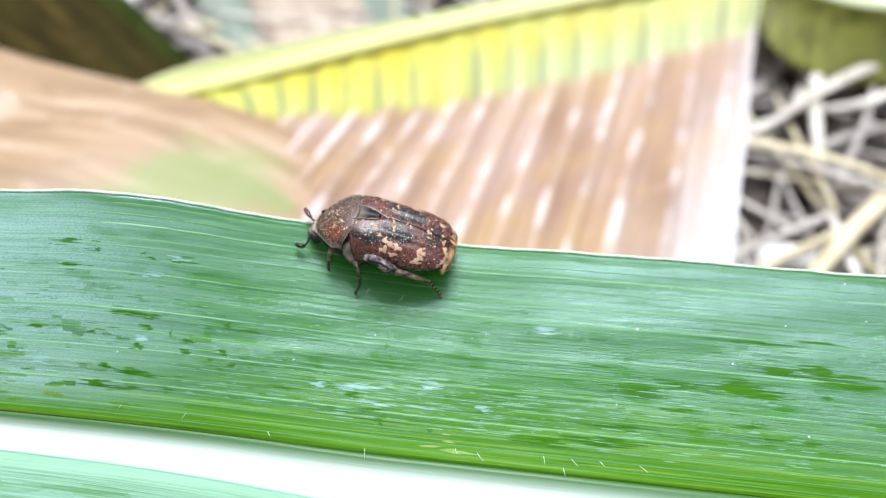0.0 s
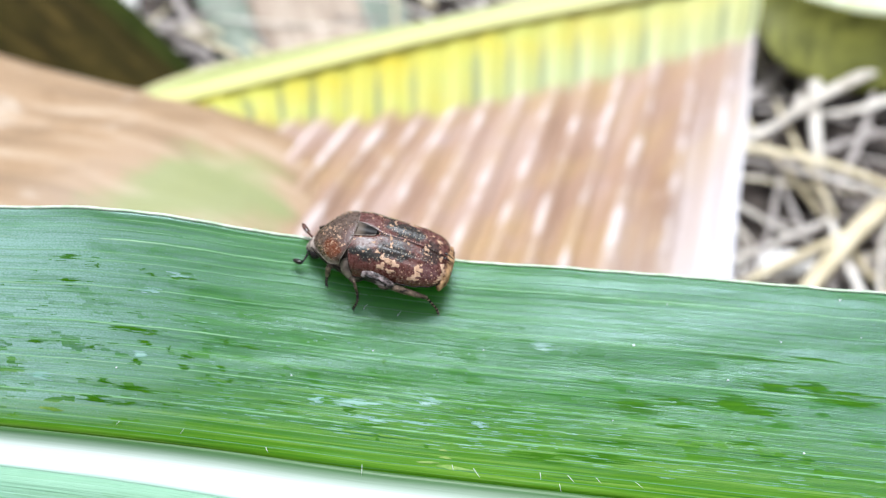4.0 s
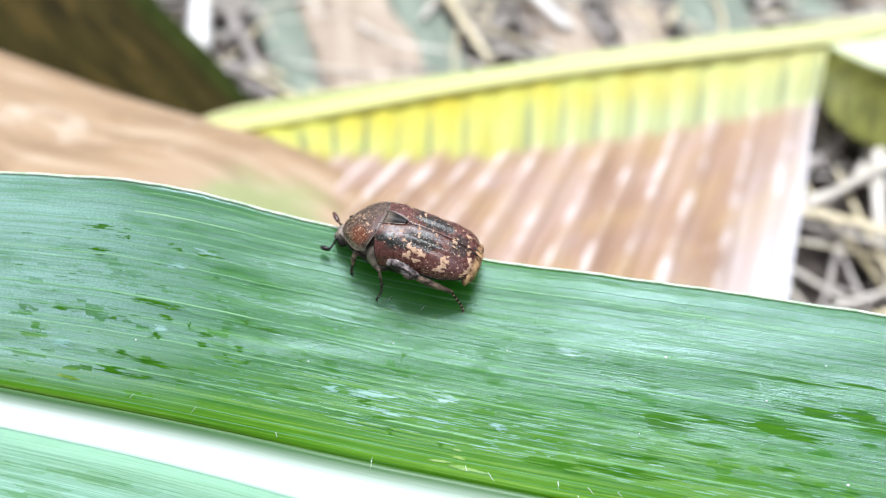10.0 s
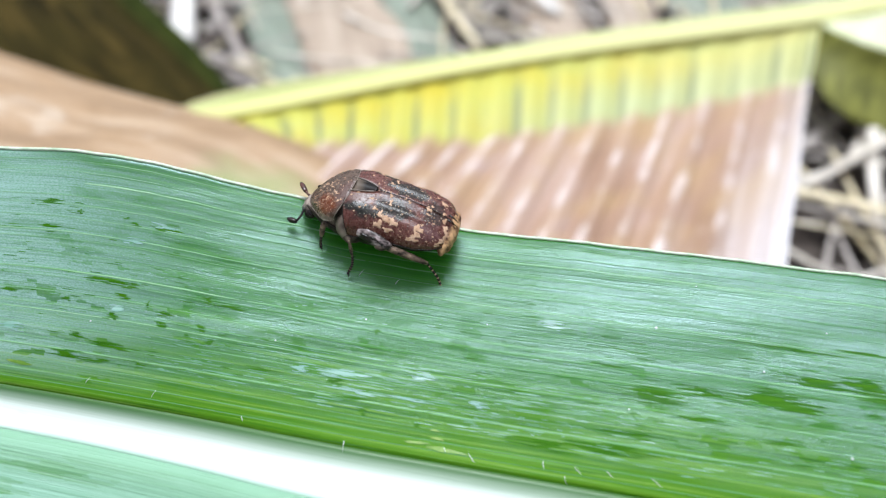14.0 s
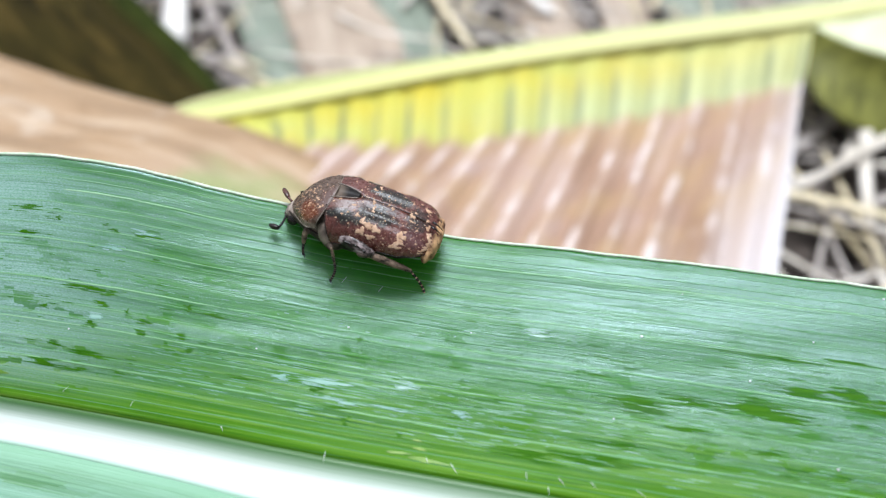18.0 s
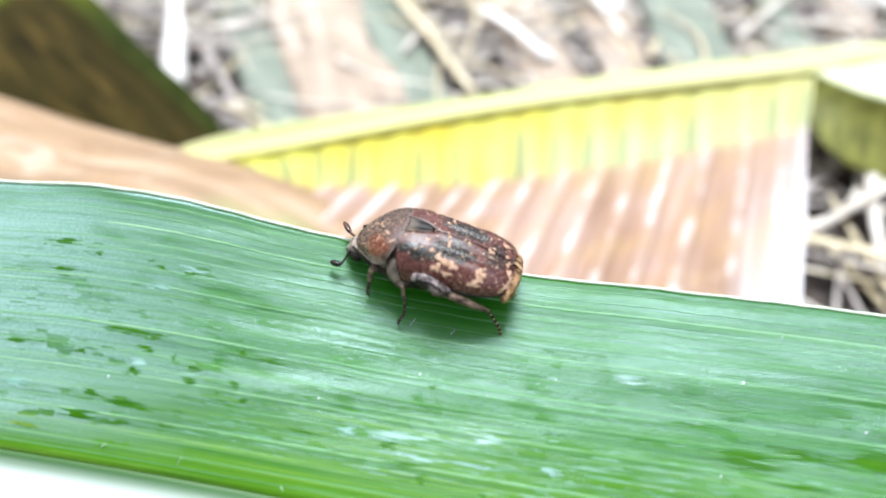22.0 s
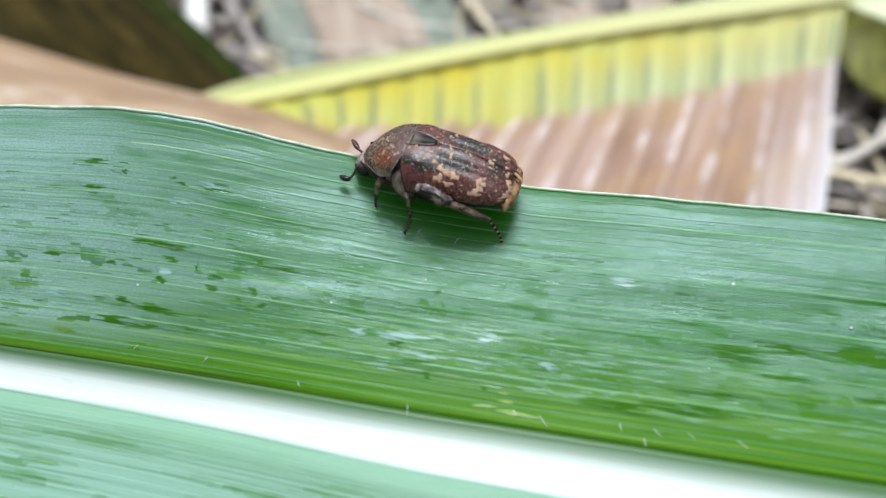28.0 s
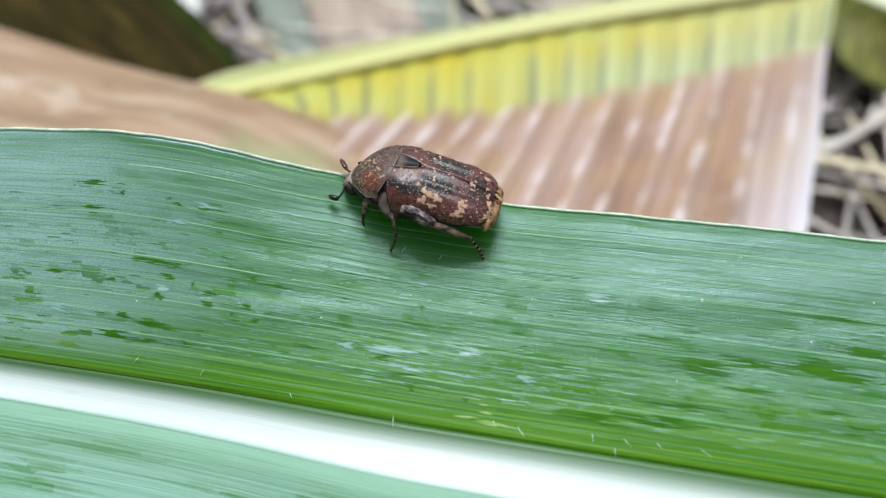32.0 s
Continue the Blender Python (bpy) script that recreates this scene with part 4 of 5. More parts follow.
# ---- the beetle: x forward, y to its left, z up from its belly ----
def shell_material(name, ground, gloss, bands, dots=0.0):
    """Chitin. ground: a colour ramp over its mottling; bands: blotches (centre, radii, colour, strength) of its own
    pattern and of painted sheen, in mm of the body; dots: how many pale punctures show."""
    m = Mat(name, gloss, 0.5)
    at = m.coords("Object", (1000, 1000, 1000))
    ragged = m.noise(m.coords("Object", (900, 900, 900), (3.3, 1, 0)), 1.0, 5, 0.65, 0.5)
    mott = m.noise(at, 2.4, 6, 0.7)
    pits = m.voronoi(m.coords("Object", (3600, 4300, 4300)), 1.0)
    c = m.ramp(mott, (0.32, ground[0]), (0.5, ground[1]), (0.7, ground[2]))
    shade = None
    for centre, radii, colour, strength in bands:
        total = None
        for k in range(3):
            d = m.maths("DIVIDE", m.maths("SUBTRACT", m.axis(at, k), centre[k]), radii[k])
            d = m.maths("MULTIPLY", d, d)
            total = d if total is None else m.maths("ADD", total, d)
        r = m.maths("ADD", total, m.maths("MULTIPLY", m.maths("SUBTRACT", ragged, 0.5), 2.6))
        f = m.ramp(r, (0.45, strength), (1.25, 0.0))
        c = m.mix(f, c, colour + (1,))
        if max(colour) < 0.02:
            shade = f if shade is None else m.maths("MAXIMUM", shade, f)
    c = m.mix(m.ramp(mott, (0.27, 0.5), (0.42, 0.0)), c, (0.012, 0.008, 0.006, 1))
    if dots:
        spots = m.maths("MULTIPLY", m.ramp(pits, (0.1, 1.0), (0.24, 0.0)), m.maths("ADD", m.maths("MULTIPLY", shade, dots), 0.18))
        c = m.mix(spots, c, (0.4, 0.37, 0.27, 1))
    m.colour(c)
    m.roughness(m.ramp(mott, (0.35, gloss), (0.7, gloss + 0.2)))
    return m.bump(m.maths("ADD", m.ramp(pits, (0.0, 0.0), (0.35, 1.0)), m.maths("MULTIPLY", mott, 1.2)), 0.00007, 0.45).m


DARK_GREEN = (0.005, 0.0075, 0.005)
# The last two bands paint highlights: grey along the seam, mauve at the rear.
SHELL = shell_material("maroon_wing_case", ((0.046, 0.014, 0.01), (0.096, 0.026, 0.018), (0.145, 0.052, 0.04)), 0.19,
                       [((1.2, 1.2, 2.6), (1.7, 1.5, 1.0), (0.1, 0.042, 0.027), 0.8), ((0.4, 2.75, 1.9), (2.0, 0.75, 0.9), DARK_GREEN, 0.95), ((-2.4, 1.9, 2.2), (2.6, 1.3, 0.9), DARK_GREEN, 0.9),
                        ((-2.6, -0.9, 2.5), (2.6, 1.2, 1.0), DARK_GREEN, 0.9), ((-5.2, 0.6, 1.6), (1.3, 1.6, 1.0), DARK_GREEN, 0.7), ((0.8, -2.2, 2.0), (2.0, 0.7, 0.9), DARK_GREEN, 0.8),
                        ((-2.8, 0.6, 2.5), (3.2, 0.3, 0.6), (0.13, 0.115, 0.11), 0.55), ((-5.3, 2.3, 0.8), (1.2, 1.0, 0.9), (0.09, 0.035, 0.035), 0.7)], 0.8)
PRONOTUM = shell_material("bronze_brown_shield", ((0.05, 0.03, 0.019), (0.085, 0.05, 0.033), (0.125, 0.085, 0.062)), 0.2,
                          [((4.0, 2.3, 1.2), (1.35, 1.15, 0.9), (0.13, 0.033, 0.009), 0.95), ((2.7, 1.4, 2.1), (0.8, 1.6, 0.9), (0.1, 0.05, 0.042), 0.7), ((4.2, 3.2, 0.2), (1.6, 0.7, 0.45), (0.26, 0.2, 0.16), 0.6)])


def scutellum_material():
    m = Mat("scutellum_painted_shade", 0.38, 0.2)
    f = m.noise(m.coords("Object", (1500, 1500, 1500)), 1.0, 4, 0.6)
    x = m.maths("ADD", m.axis(m.coords("Object", (1000, 1000, 1000)), 0), m.maths("MULTIPLY", m.maths("SUBTRACT", f, 0.5), 0.5))
    # Taupe in front; the rear is painted dark for shade in the hollow.
    return m.colour(m.ramp(m.maths("DIVIDE", x, 2.4), (0.5, (0.006, 0.004, 0.003)), (0.82, (0.13, 0.1, 0.075)))).bump(f, 0.00003, 0.5).m


SCUTELLUM = scutellum_material()
TAUPE = simple_material("taupe_scaly_side", (0.01, 0.007, 0.005), (0.17, 0.13, 0.1), 0.5, 0.2, (900, 900, 900), bump=0.00006, detail=7)
PLATE = simple_material("pale_taupe_plate", (0.07, 0.05, 0.038), (0.27, 0.215, 0.17), 0.42, 0.35, (1100, 1100, 1100), bump=0.00005, lo=0.3, hi=0.6)
HEAD = simple_material("dark_scaly_head", (0.012, 0.009, 0.008), (0.38, 0.31, 0.26), 0.4, 0.3, (1300, 1300, 1300), bump=0.00004)
SILVER = simple_material("silvery_thigh", (0.02, 0.013, 0.011), (0.42, 0.34, 0.33), 0.3, 0.3, (1100, 1500, 1500), bump=0.00006, lo=0.42, hi=0.62)
BLACK = simple_material("black_chitin", (0.004, 0.003, 0.003), (0.025, 0.017, 0.013), 0.2, 0.35, (1500, 1500, 1500))
RIM_TAUPE = simple_material("pale_taupe_rim", (0.12, 0.09, 0.07), (0.36, 0.3, 0.25), 0.4, 0.5, (1200, 1200, 1200), bump=0.00003)
BELLY = simple_material("dark_belly", (0.005, 0.004, 0.003), (0.05, 0.035, 0.026), 0.4, 0.2, (900, 900, 900), bump=0.00006)
ANTENNA = simple_material("reddish_antenna", (0.02, 0.008, 0.006), (0.1, 0.035, 0.025), 0.25, 0.5, (1500, 1500, 1500))
SHIN = simple_material("brown_leg", (0.008, 0.005, 0.004), (0.3, 0.21, 0.15), 0.35, 0.25, (1600, 2600, 2600))
CREAM = simple_material("cream_scales", (0.42, 0.25, 0.15), (0.62, 0.42, 0.29), 0.7, 0.3, (2600, 2600, 2600), bump=0.00003)
OCHRE = simple_material("ochre_scaly_tip", (0.09, 0.036, 0.016), (0.5, 0.3, 0.15), 0.65, 0.3, (1500, 1500, 1500), bump=0.0001, lo=0.38, hi=0.56)

FORE = Vector((-0.975, 0.08, 0.2)).normalized()
UP = Vector((0, -0.67, 0.74))
UP = (UP - FORE * UP.dot(FORE)).normalized()
LEFT = UP.cross(FORE)
turn = Matrix((FORE, LEFT, UP)).transposed().to_4x4()
beetle = thing("beetle", BASE @ Matrix.Translation((-0.006, 0.0678, 0.0016)) @ turn, "brown flower beetle mottled with cream, standing on the green leaf", "beetle")

EL_S = [-7.0, -6.75, -6.3, -5.6, -4.5, -2.5, 0, 1.5, 2.6]
EL_A = [1.0, 1.9, 2.5, 2.95, 3.3, 3.3, 3.45, 3.6, 3.3]
EL_H = [0.05, 0.65, 1.1, 1.45, 1.85, 2.3, 2.62, 2.72, 2.6]
EL_M = [-0.1, -0.1, -0.1, -0.1, -0.12, -0.15, -0.15, -0.15, -0.05]
PR_S = [2.2, 3.1, 4.0, 4.9, 5.7, 6.3]
PR_A = [3.1, 3.1, 2.8, 2.25, 1.55, 0.75]
PR_H = [2.68, 2.52, 2.15, 1.58, 0.85, 0.05]
PR_M = [0.75, 0.45, 0.3, 0.2, 0.0, -0.3]
# The body is rolled further to its left than its legs to fit the camera's view.
LEAN_C, LEAN_S = math.cos(math.radians(10)), math.sin(math.radians(10))


def lean(p):
    return Vector((p[0], p[1] * LEAN_C + p[2] * LEAN_S, p[2] * LEAN_C - p[1] * LEAN_S))


def soft_curve(s, xs, ys):
    return sum(curve(s + d, xs, ys) * w for d, w in ((-0.35, 0.25), (0, 0.5), (0.35, 0.25)))


def cross(s, a, xs, tabs, p, q):
    w, h, m = (soft_curve(s, xs, t) for t in tabs)
    c = math.cos(a)
    return Vector((s, math.copysign(w * abs(c) ** p, c), m + (h - m) * max(0.0, math.sin(a)) ** q))


def elytra(s, a, raw=False):
    """a: 0 at the left margin, pi / 2 on the seam."""
    p = cross(s, a, EL_S, (EL_A, EL_H, EL_M), 0.8, 0.85)
    off = abs(p.y)
    back = smoothstep((0.5 - s) / 2)
    p.z += back * (0.08 * math.exp(-((off - 0.1) / 0.16) ** 2) - 0.12 * math.exp(-((off - 0.75) / 0.4) ** 2) + 0.06 * math.exp(-((off - 1.4) / 0.2) ** 2) - 0.06 * math.exp(-((off - 1.9) / 0.25) ** 2))
    p.z += 0.12 * math.exp(-((s - 1.2) / 0.8) ** 2) * math.exp(-((off - 2.3) / 0.6) ** 2)
    if -5.4 < s < -4.2:
        p.y *= 1 - 0.03 * math.sin((s + 5.4) / 1.2 * math.pi)
    return p if raw else lean(p)


def shield(s, a):
    back = -0.85 * (abs(math.cos(a)) ** 2.6) * smoothstep((5.5 - s) / 3.5)
    p = cross(s, a, PR_S, (PR_A, PR_H, PR_M), 0.85, 0.9)
    p.x -= back
    return lean(p)


def scut_width(s):
    return max(0.0, 0.8 * (max(0.0, s - 0.0) / 2.2) ** 0.42)


def elytron(side):
    def f(u, v):
        front = 2.55 - 0.95 * (1 - v) ** 1.6
        s = front - (front + 6.95) * u
        w = max(scut_width(s) + 0.03, 0.03)
        half = soft_curve(s, EL_S, EL_A)
        top = math.acos(min(1.0, (w / half) ** 1.25))
        a = 0.02 + (top - 0.02) * v
        p = elytra(s, a, True)
        p.y *= side
        return lean(p)
    data = sheet(f, [0.5 - 0.5 * math.cos(math.pi * t) for t in spaced(0, 1, 48)], spaced(0, 1, 28), 0.15 * side)
    return data


for side, label in ((1, "maroon and blackish wing case with cream patches"), (-1, "maroon and blackish wing case with cream specks")):
    part("wing_case", elytron(side), SHELL, beetle, label)
part("shield", sheet(lambda u, v: shield(2.15 + 4.15 * u, math.radians(1 + 178 * v)), [math.sin(math.pi / 2 * t) for t in spaced(0, 1, 30)], spaced(0, 1, 48), -0.15), PRONOTUM, beetle, "bronze-brown shield flecked with cream")


def scutellum(u, v):
    s = 2.45 - 2.3 * u
    w = scut_width(s) + 0.02
    t = (2 * v - 1)
    rim = cross(s, math.acos(min(1.0, (w / soft_curve(s, EL_S, EL_A)) ** 1.25)), EL_S, (EL_A, EL_H, EL_M), 0.8, 0.85).z
    return lean((s, t * w, rim + 0.03 - 0.24 * (1 - t * t) * (0.35 + 0.65 * math.sin(math.pi * min(1, 0.25 + 0.75 * u)))))


part("scutellum", sheet(scutellum, spaced(0, 1, 16), spaced(0, 1, 11), -0.3), SCUTELLUM, beetle, "smooth triangular scutellum, shade of its hollow painted dark")


def belly(u, v):
    s = 6.3 - 13.2 * u
    a = math.pi * v
    w = curve(s, [-7, -6.2, -4, 0, 2.5, 4.5, 6.3], [0.9, 2.0, 2.85, 3.2, 3.1, 2.4, 1.2])
    d = curve(s, [-7, -5, 0, 3, 6.3], [0.6, 1.2, 1.75, 1.6, 0.6])
    return lean((s, w * math.cos(a), -0.02 - (d + 0.55) * math.sin(a) ** 0.8))


part("abdomen", sheet(belly, spaced(0, 1, 36), spaced(0, 1, 24), 0.12), BELLY, beetle, "dark scaly underside")


def tail_mesh():
    """A blunt, knobbly plate that shows below and behind the wing cases."""
    verts, faces = ellipsoid((0, 0, 0), (0.8, 2.55, 1.15), 48, 30)
    out = []
    for x, y, z in verts:
        r = 1 + 0.12 * noise.noise((x * 1.5, y * 1.5, z * 1.5)) + 0.1 * noise.noise((x * 4, y * 4, z * 4))
        out.append(tuple(lean((x * r - 6.45, y * r, z * r - 0.45))))
    return out, faces


part("tail_plate", tail_mesh(), OCHRE, beetle, "ochre scaly tail plate")


def thorax(u, v):
    s = 3.6 - 1.9 * u
    a = math.pi * v
    return lean((s, (2.75 + 0.3 * u) * math.copysign(abs(math.cos(a)) ** 0.85, math.cos(a)), -0.5 + (2.1 + 0.6 * u) * math.sin(a) ** 0.9))


part("thorax", sheet(thorax, spaced(0, 1, 10), spaced(0, 1, 30), 0.1), TAUPE, beetle, "taupe thorax between shield and wing cases")

# Raised rims: behind the shield, along the seam and along the outer margins of the wing cases.
part("shield_rim", tube([shield(2.17, math.radians(d)) + Vector((0, 0, 0.02)) for d in range(4, 177, 4)], 0.028, 6), RIM_TAUPE, beetle, "pale rim of the shield")
for side in (1, -1):
    part("shield_rim", tube([shield(2.17 + 4.05 * t, math.radians(90 - 87 * side)) for t in spaced(0, 1, 16)], [0.04 + 0.02 * math.sin(math.pi * t) for t in spaced(0, 1, 16)], 8), RIM_TAUPE, beetle, "pale rim of the shield")
for side in (1, -1):
    flip = Matrix.Diagonal((1, side, 1))
    part("margin", tube([lean(flip @ elytra(1.6 - 8.5 * t, 0.03, True)) for t in spaced(0, 1, 40)], 0.06, 6), BLACK, beetle, "dark outer margin of the wing case")
    # Black tube added where the gap behind the shield lies in shade.
    part("shoulder_gap", tube([lean(flip @ elytra(2.5 - 0.95 * max(0.0, 1 - a / 1.25) ** 1.6, a, True)) for a in spaced(0.05, 1.15, 14)], 0.045, 6), BLACK, beetle, "dark line added for the shaded gap before the wing case")
for side in (1, -1):
    part("scutellum_rim", tube([scutellum(u, 0.5 + 0.5 * side) + Vector((0, 0, 0.02)) for u in spaced(0, 1, 12)], 0.045, 6), RIM_TAUPE, beetle, "raised rim of the scutellum")
part("seam", tube([elytra(0.1 - 6.9 * t, math.pi / 2) + Vector((0, 0, 0.01)) for t in spaced(0, 1, 30)], 0.05, 6), BLACK, beetle, "dark seam")

# Side pieces between the shield and the wing cases.
for side in (1, -1):
    part("side_plate", ellipsoid(tuple(lean((2.2, 2.9 * side, 0.2))), (0.75, 0.42, 1.05), 24, 16, Euler((0.35 * side, 0.35, 0)).to_matrix()), PLATE, beetle, "pale taupe side plate")
    part("side_plate", ellipsoid(tuple(lean((1.6, 2.75 * side, -0.75))), (1.1, 0.75, 0.75), 20, 14), TAUPE, beetle, "taupe scaly flank")
    part("wing_point", tube([lean((-6.3, 0.28 * side, 1.3)), lean((-6.8, 0.26 * side, 1.05)), lean((-7.25, 0.24 * side, 0.6))], [0.1, 0.07, 0.02], 6), BLACK, beetle, "dark pointed tip of the wing case")

head = part("head", merge(ellipsoid((6.05, 0.25, -0.8), (0.9, 1.2, 0.85), 20, 12), ellipsoid((6.6, 0.2, -1.3), (0.6, 0.75, 0.5), 18, 10)), HEAD, beetle, "dark scaly head")
for side in (1, -1):
    part("eye", ellipsoid((6.0, 0.25 + 1.1 * side, -1.1), (0.52, 0.36, 0.48), 16, 12), BLACK, head, "glossy black eye")


def antenna(joints, club):
    pieces = []
    line = spline(joints, 4)
    pieces.append(tube(line, [0.1 - 0.02 * i / len(line) for i in range(len(line))], 7)[:2])
    for i, p in enumerate(line[1:-1]):
        pieces.append(ellipsoid(p, (0.12, 0.12, 0.12), 8, 6))
    a, b = Vector(club[0]), Vector(club[1])
    d = (b - a).normalized()
    q = d.to_track_quat("X", "Z").to_matrix()
    for k in (-1, 0, 1):
        pieces.append(ellipsoid(a.lerp(b, 0.5) + q @ Vector((0, 0.05 * k, 0.13 * k)), ((b - a).length * 0.58, 0.25, 0.14), 12, 8, q))
    return merge(*pieces)


part("antenna", antenna([(6.6, 1.1, -0.75), (6.74, 1.7, -1.3), (7.0, 2.1, -1.7)], ((7.0, 2.1, -1.72), (7.87, 1.97, -1.8))), BLACK, beetle, "clubbed black antenna")
part("antenna", antenna([(6.7, -0.2, -0.3), (7.05, -0.45, -0.3), (7.3, -0.7, -0.3)], ((7.25, -0.65, -0.32), (8.05, -1.5, -0.2))), ANTENNA, beetle, "clubbed black antenna")


def flat_limb(a, b, w0, w1, flat=0.55, n=8, up=(0, 1, 0.4)):
    a, b = Vector(a), Vector(b)
    line = [a.lerp(b, i / n) for i in range(n + 1)]
    rad = [(w0 + (w1 - w0) * i / n) * math.sin(math.pi * (0.12 + 0.76 * i / n)) ** 0.4 for i in range(n + 1)]
    return tube(line, rad, 12, flat, up)[:2]


def foot(line):
    """A chain of small beaded segments that ends in two claws."""
    pts = spline(line, 4)
    pieces = [tube(pts, [0.07] * len(pts), 6)[:2]]
    for i in range(len(pts) - 1):
        a, b = Vector(pts[i]), Vector(pts[i + 1])
        q = (b - a).normalized().to_track_quat("X", "Z").to_matrix()
        pieces.append(ellipsoid(a.lerp(b, 0.5), ((b - a).length * 0.42, 0.14, 0.14), 10, 6, q))
    e = Vector(pts[-1])
    rings = merge(*(ellipsoid(p, (0.1, 0.1, 0.1), 8, 6) for p in pts[1:-1]))
    for s in (-1, 1):
        pieces.append(tube([e, e + Vector((-0.12, 0.08 * s, -0.1)), e + Vector((-0.2, 0.14 * s, -0.24))], [0.05, 0.035, 0.01], 5)[:2])
    return merge(*pieces), rings


def leg(side, thigh, shin, toes, thick, label):
    flip = lambda p: (p[0], p[1] * side, p[2])
    ob = part("leg", flat_limb(flip(thigh[0]), flip(thigh[1]), thick[0], thick[1], 0.6), SILVER if thick[0] > 0.5 else TAUPE, beetle, label)
    part("shin", flat_limb(flip(shin[0]), flip(shin[1]), thick[2], thick[3], 0.8), SHIN, ob, "brown bristly shin")
    a, e = Vector(flip(shin[0])), Vector(flip(shin[1]))
    spines = [tube([q, q + Vector((-0.16, 0.1 * side * s, -0.1)), q + Vector((-0.34, 0.2 * side * s, -0.18))], [0.03, 0.022, 0.006], 4)[:2]
              for q, s in ((a.lerp(e, 0.25 + 0.08 * i), 1 if i % 2 else -1) for i in range(9))]
    part("spines", merge(*spines), BLACK, ob, "short dark spines")
    if thick[0] > 0.5:
        a0, b0 = Vector(flip(thigh[0])), Vector(flip(thigh[1]))
        part("thigh_groove", tube([a0.lerp(b0, t) + Vector((0, 0.3 * side, 0.16 - 0.1 * math.sin(9 * t))) for t in spaced(0.12, 0.8, 12)], [0.09 + 0.05 * math.sin(14 * t) for t in spaced(0, 1, 12)], 6), BLACK, ob, "dark groove of the thigh")
        part("thigh_lobe", ellipsoid(tuple(a0.lerp(b0, 0.72) + Vector((0, 0.15 * side, -0.36))), (0.6, 0.34, 0.3), 14, 10), TAUPE, ob, "scaly lobe of the thigh")
    part("knee", ellipsoid(tuple(a), (thick[2] * 0.7, thick[2] * 0.75, thick[2] * 0.7), 12, 8), CREAM if thick[0] > 0.5 else SHIN, ob, "pale knee joint")
    beads, rings = foot([flip(p) for p in toes])
    part("foot", beads, BLACK, ob, "dark beaded foot")
    part("foot_joint", rings, CREAM if thick[0] > 0.5 else SHIN, ob, "pale joints of the foot")


for side in (1, -1):
    leg(side, ((3.75, 2.1, -0.75), (4.1, 2.85, -0.7)), ((4.1, 2.9, -0.65), (4.24, 3.0, -1.95)), [(4.24, 3.0, -1.9), (4.3, 3.0, -2.6), (4.28, 2.96, -3.28)], (0.42, 0.38, 0.3, 0.2), "short taupe foreleg")
    leg(side, ((2.4, 2.6, -1.0), (1.34, 3.75, -1.05)), ((1.34, 3.8, -1.0), (0.95, 3.95, -2.6)), [(0.95, 3.95, -2.5), (0.95, 4.0, -3.4), (1.33, 4.07, -4.53)], (0.44, 0.34, 0.18, 0.12), "taupe middle leg")
    leg(side, ((0.7, 3.3, 0.05), (-2.35, 3.75, -0.6)), ((-2.0, 3.65, -0.75), (-5.54, 2.95, -1.98)), [(-5.4, 2.97, -1.88), (-6.45, 2.42, -3.75), (-7.0, 2.35, -5.3)], (0.68, 0.5, 0.4, 0.24), "silvery-brown hind leg")


# Patches of cream scales, laid on the shell.
def patch(surface, s, deg, rs, rt, seed, lobes=0.35, lift=0.03):
    rng = random.Random(seed)
    n = 18
    ph = [rng.uniform(0, 6.3) for _ in range(4)]
    rim = []
    for i in range(n):
        a = 2 * math.pi * i / n
        r = 1 + lobes * (math.sin(2 * a + ph[0]) * 0.4 + math.sin(3 * a + ph[1]) * 0.6 + math.sin(5 * a + ph[2]) * 0.45 + math.sin(8 * a + ph[3]) * 0.25)
        rim.append((math.cos(a) * r, math.sin(a) * r))

    def at(x, y):
        ss, aa = s + x * rs, math.radians(deg) + y * rt / 3.4
        p, e = surface(ss, aa), 0.02
        nor = (surface(ss + e, aa) - p).cross(surface(ss, aa + e) - p)
        nor = nor.normalized() if nor.length > 1e-9 else Vector((0, 0, 1))
        out = p - Vector((ss, 0, -0.6))
        if nor.dot(out) < 0:
            nor = -nor
        return p + nor * lift
    verts = [tuple(at(0, 0))]
    for k in (0.4, 0.75, 1.0):
        verts += [tuple(at(x * k, y * k)) for x, y in rim]
    low = [tuple(at(x * 1.06, y * 1.06) * 1.0 + (surface(s, math.radians(deg)) - Vector(at(0, 0))) * 1.4) for x, y in rim]
    verts += low
    faces = [(0, 1 + i, 1 + (i + 1) % n) for i in range(n)]
    for k in range(3):
        for i in range(n):
            j = (i + 1) % n
            faces.append((1 + k * n + i, 1 + (k + 1) * n + i, 1 + (k + 1) * n + j, 1 + k * n + j))
    return verts, faces


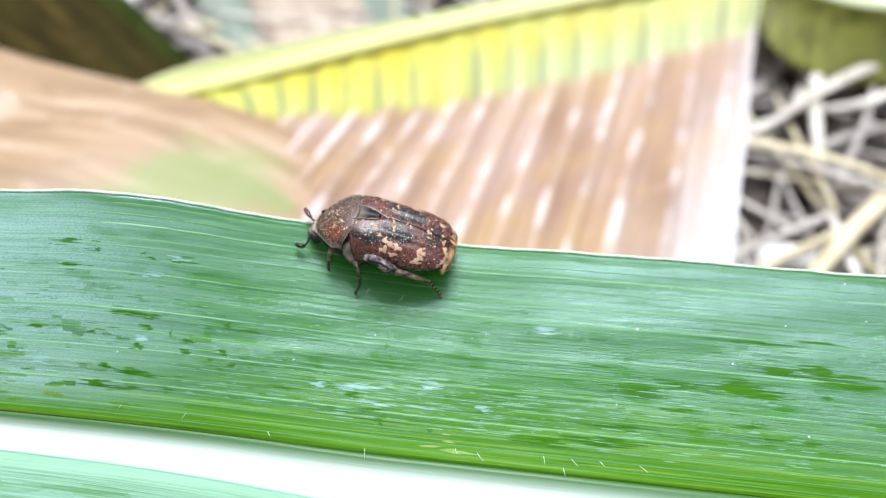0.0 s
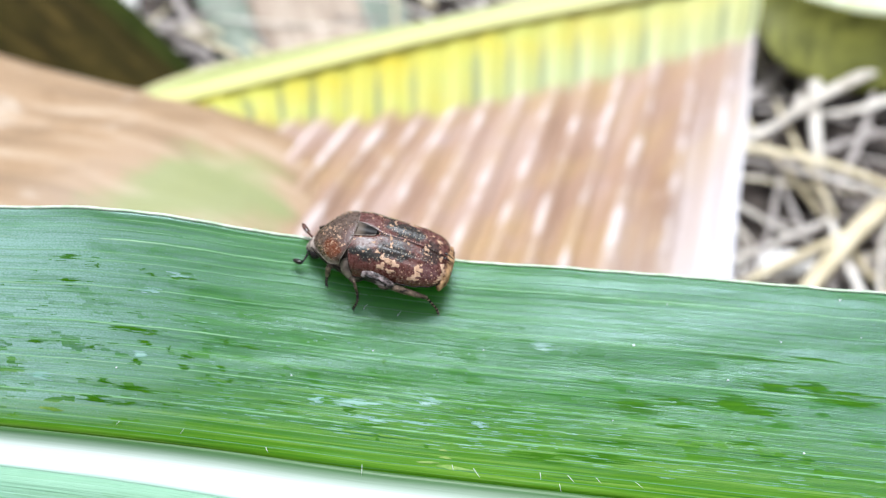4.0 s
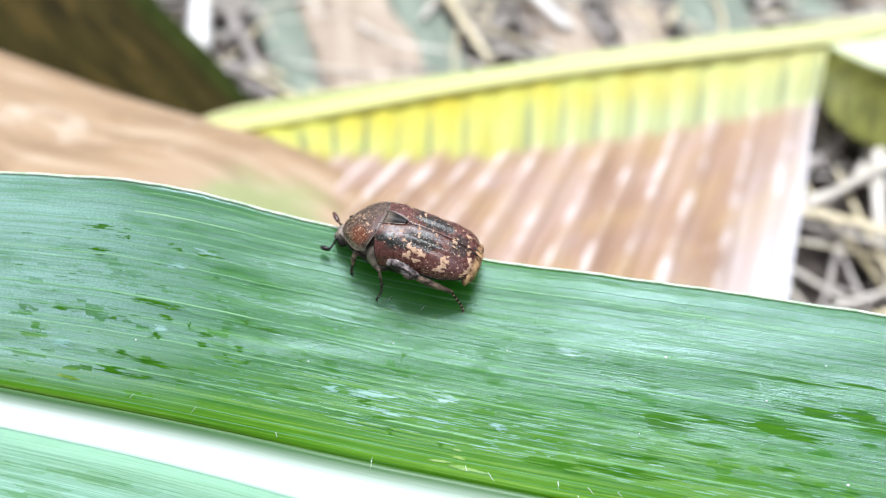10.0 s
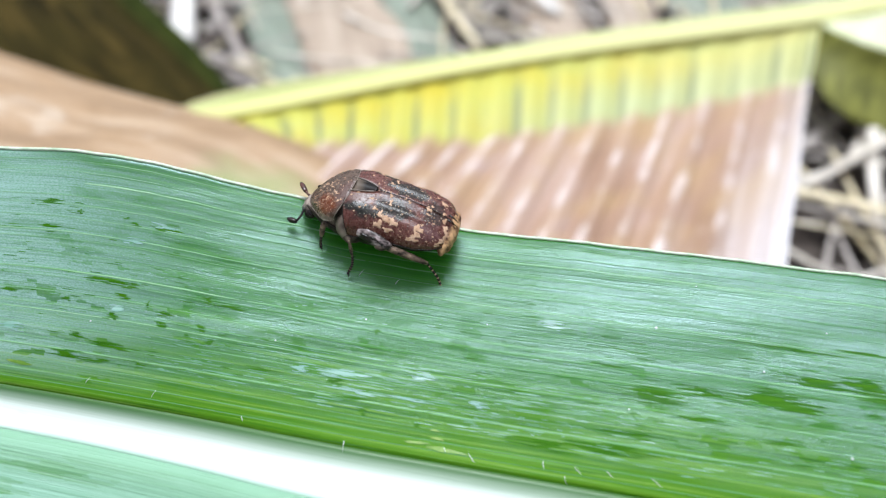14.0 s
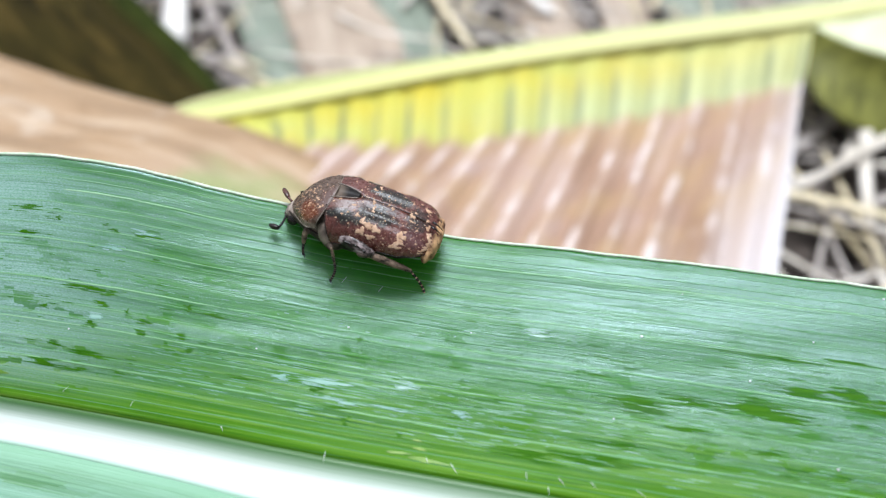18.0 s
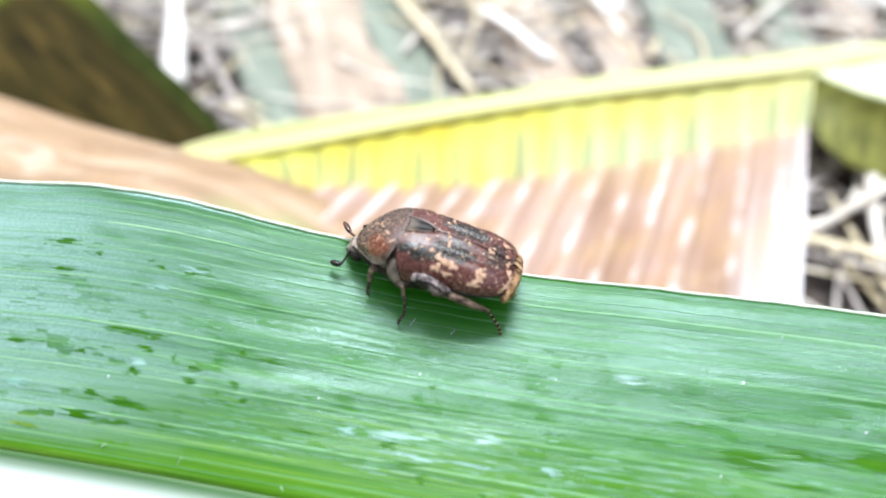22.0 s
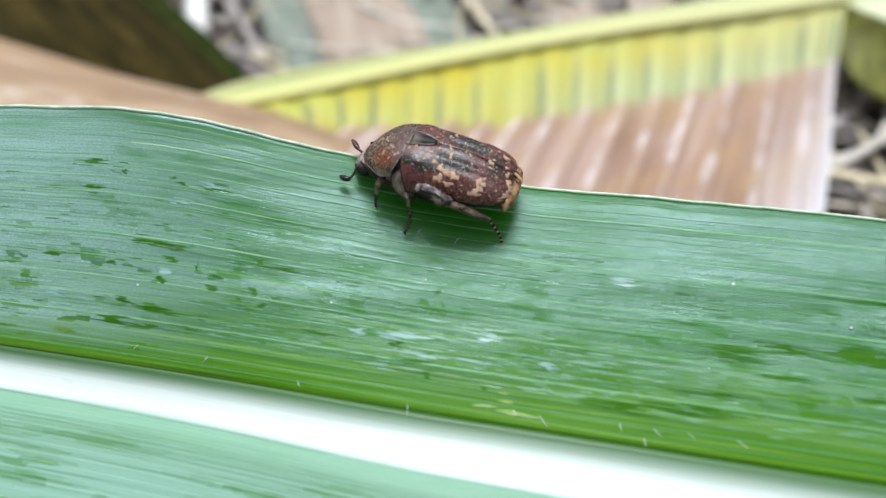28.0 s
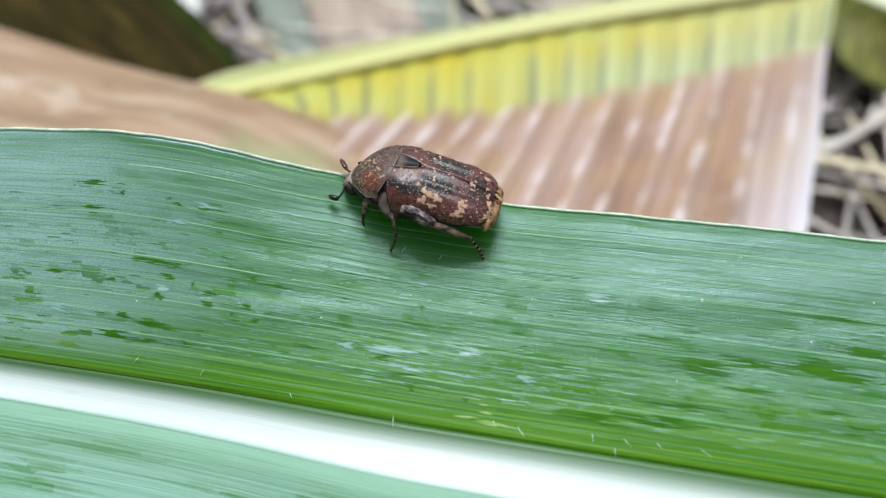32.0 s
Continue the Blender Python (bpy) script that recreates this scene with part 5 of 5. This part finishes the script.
LEFT_PATCHES = [(-6.0, 14, 0.16, 0.16), (-6.4, 34, 0.2, 0.3), (-6.5, 58, 0.16, 0.4), (-1.4, 50, 0.55, 0.34), (-0.95, 36, 0.4, 0.42), (-1.8, 29, 0.34, 0.34), (-2.15, 46, 0.4, 0.4), (-0.9, 57, 0.16, 0.3),
                (-4.3, 50, 0.42, 0.45), (-4.25, 36, 0.36, 0.5), (-3.95, 24, 0.5, 0.3), (-6.35, 70, 0.2, 0.5), (-6.6, 45, 0.22, 0.5), (-6.3, 24, 0.3, 0.34), (-6.1, 84, 0.14, 0.3), (-5.9, 93, 0.16, 0.16),
                (-1.25, 88, 0.13, 0.14), (-1.4, 82, 0.13, 0.18), (-1.45, 76, 0.12, 0.18), (0.2, 76, 0.2, 0.1), (2.0, 74, 0.1, 0.09), (1.5, 80, 0.11, 0.09), (-2.5, 90, 0.09, 0.08), (-2.9, 88, 0.13, 0.1),
                (-0.35, 62, 0.18, 0.22), (-4.6, 89, 0.26, 0.12), (-4.75, 95, 0.12, 0.12), (-4.7, 83, 0.2, 0.08), (-4.5, 60, 0.13, 0.16), (0.9, 56, 0.11, 0.12), (0.5, 62, 0.09, 0.1), (1.3, 48, 0.07, 0.08),
                (0.2, 44, 0.08, 0.08), (-2.7, 66, 0.07, 0.08), (-3.2, 78, 0.08, 0.08), (-5.6, 42, 0.1, 0.1), (-5.2, 26, 0.09, 0.1), (-2.9, 34, 0.08, 0.08), (-5.4, 70, 0.08, 0.1), (-3.0, 22, 0.08, 0.08)]
RIGHT_PATCHES = [(1.4, 128, 0.12, 0.08), (0.4, 128, 0.2, 0.12), (-1.1, 122, 0.14, 0.22), (-0.8, 108, 0.13, 0.14), (-1.25, 115, 0.12, 0.16), (-2.9, 132, 0.5, 0.14), (0.2, 98, 0.1, 0.08), (-4.3, 108, 0.08, 0.08), (-3.4, 118, 0.1, 0.08),
                 (-5.6, 112, 0.25, 0.25), (1.0, 112, 0.1, 0.06), (-2.1, 104, 0.07, 0.07), (-4.9, 122, 0.12, 0.1)]
SHIELD_PATCHES = [(5.7, 132, 0.08, 0.1), (5.3, 132, 0.12, 0.08), (4.8, 126, 0.18, 0.06), (4.2, 132, 0.16, 0.08), (3.7, 132, 0.2, 0.07), (3.1, 132, 0.2, 0.08), (5.4, 102, 0.1, 0.08), (5.1, 90, 0.11, 0.12), (4.7, 92, 0.13, 0.14),
                  (4.3, 88, 0.1, 0.12), (5.6, 96, 0.07, 0.08), (4.95, 94, 0.09, 0.1), (4.1, 84, 0.11, 0.13), (5.2, 80, 0.14, 0.14), (5.55, 60, 0.1, 0.16), (5.5, 52, 0.12, 0.12), (5.45, 38, 0.12, 0.14), (5.2, 40, 0.18, 0.12),
                  (4.8, 44, 0.1, 0.1), (4.4, 52, 0.1, 0.1), (4.0, 60, 0.11, 0.22), (4.05, 54, 0.08, 0.16), (4.1, 76, 0.08, 0.08), (3.5, 72, 0.17, 0.16), (3.3, 69, 0.12, 0.14), (3.65, 67, 0.09, 0.1), (2.8, 54, 0.12, 0.24),
                  (2.6, 57, 0.12, 0.2), (5.0, 30, 0.14, 0.1), (5.3, 64, 0.07, 0.1), (4.9, 98, 0.07, 0.06), (4.3, 92, 0.08, 0.07), (5.4, 86, 0.07, 0.1), (5.0, 128, 0.07, 0.06), (4.6, 36, 0.14, 0.08), (4.2, 42, 0.07, 0.07),
                  (3.2, 46, 0.08, 0.2), (4.5, 80, 0.06, 0.07), (3.8, 88, 0.06, 0.06), (4.8, 72, 0.06, 0.07)]
for surface, rows in ((elytra, LEFT_PATCHES + RIGHT_PATCHES), (shield, SHIELD_PATCHES)):
    for k, (s, deg, rs, rt) in enumerate(rows):
        s = min(s, 5.6)
        k_size = 0.72 if surface is shield else 0.9
        part("scale_patch", patch(surface, s, deg, rs * k_size, rt * k_size, k * 7 + 1, 0.5), CREAM, beetle)


def flecks(surface, count, s0, s1, a0, a1, seed):
    """Countless pin-prick scales."""
    rng = random.Random(seed)
    return merge(*(patch(surface, rng.uniform(s0, s1), rng.uniform(a0, a1), r, r * rng.uniform(0.8, 1.8), seed + i, 0.4, 0.015)
                   for i, r in ((i, rng.uniform(0.018, 0.045)) for i in range(count))))


for surface, count, box in ((elytra, 230, (-6.4, 0.2, 8, 125)), (shield, 110, (2.6, 5.15, 12, 100))):
    tagged(part("fleck", flecks(surface, count, *box, 300 + count), CREAM, beetle, "pin-prick cream flecks"), kind="stuff")
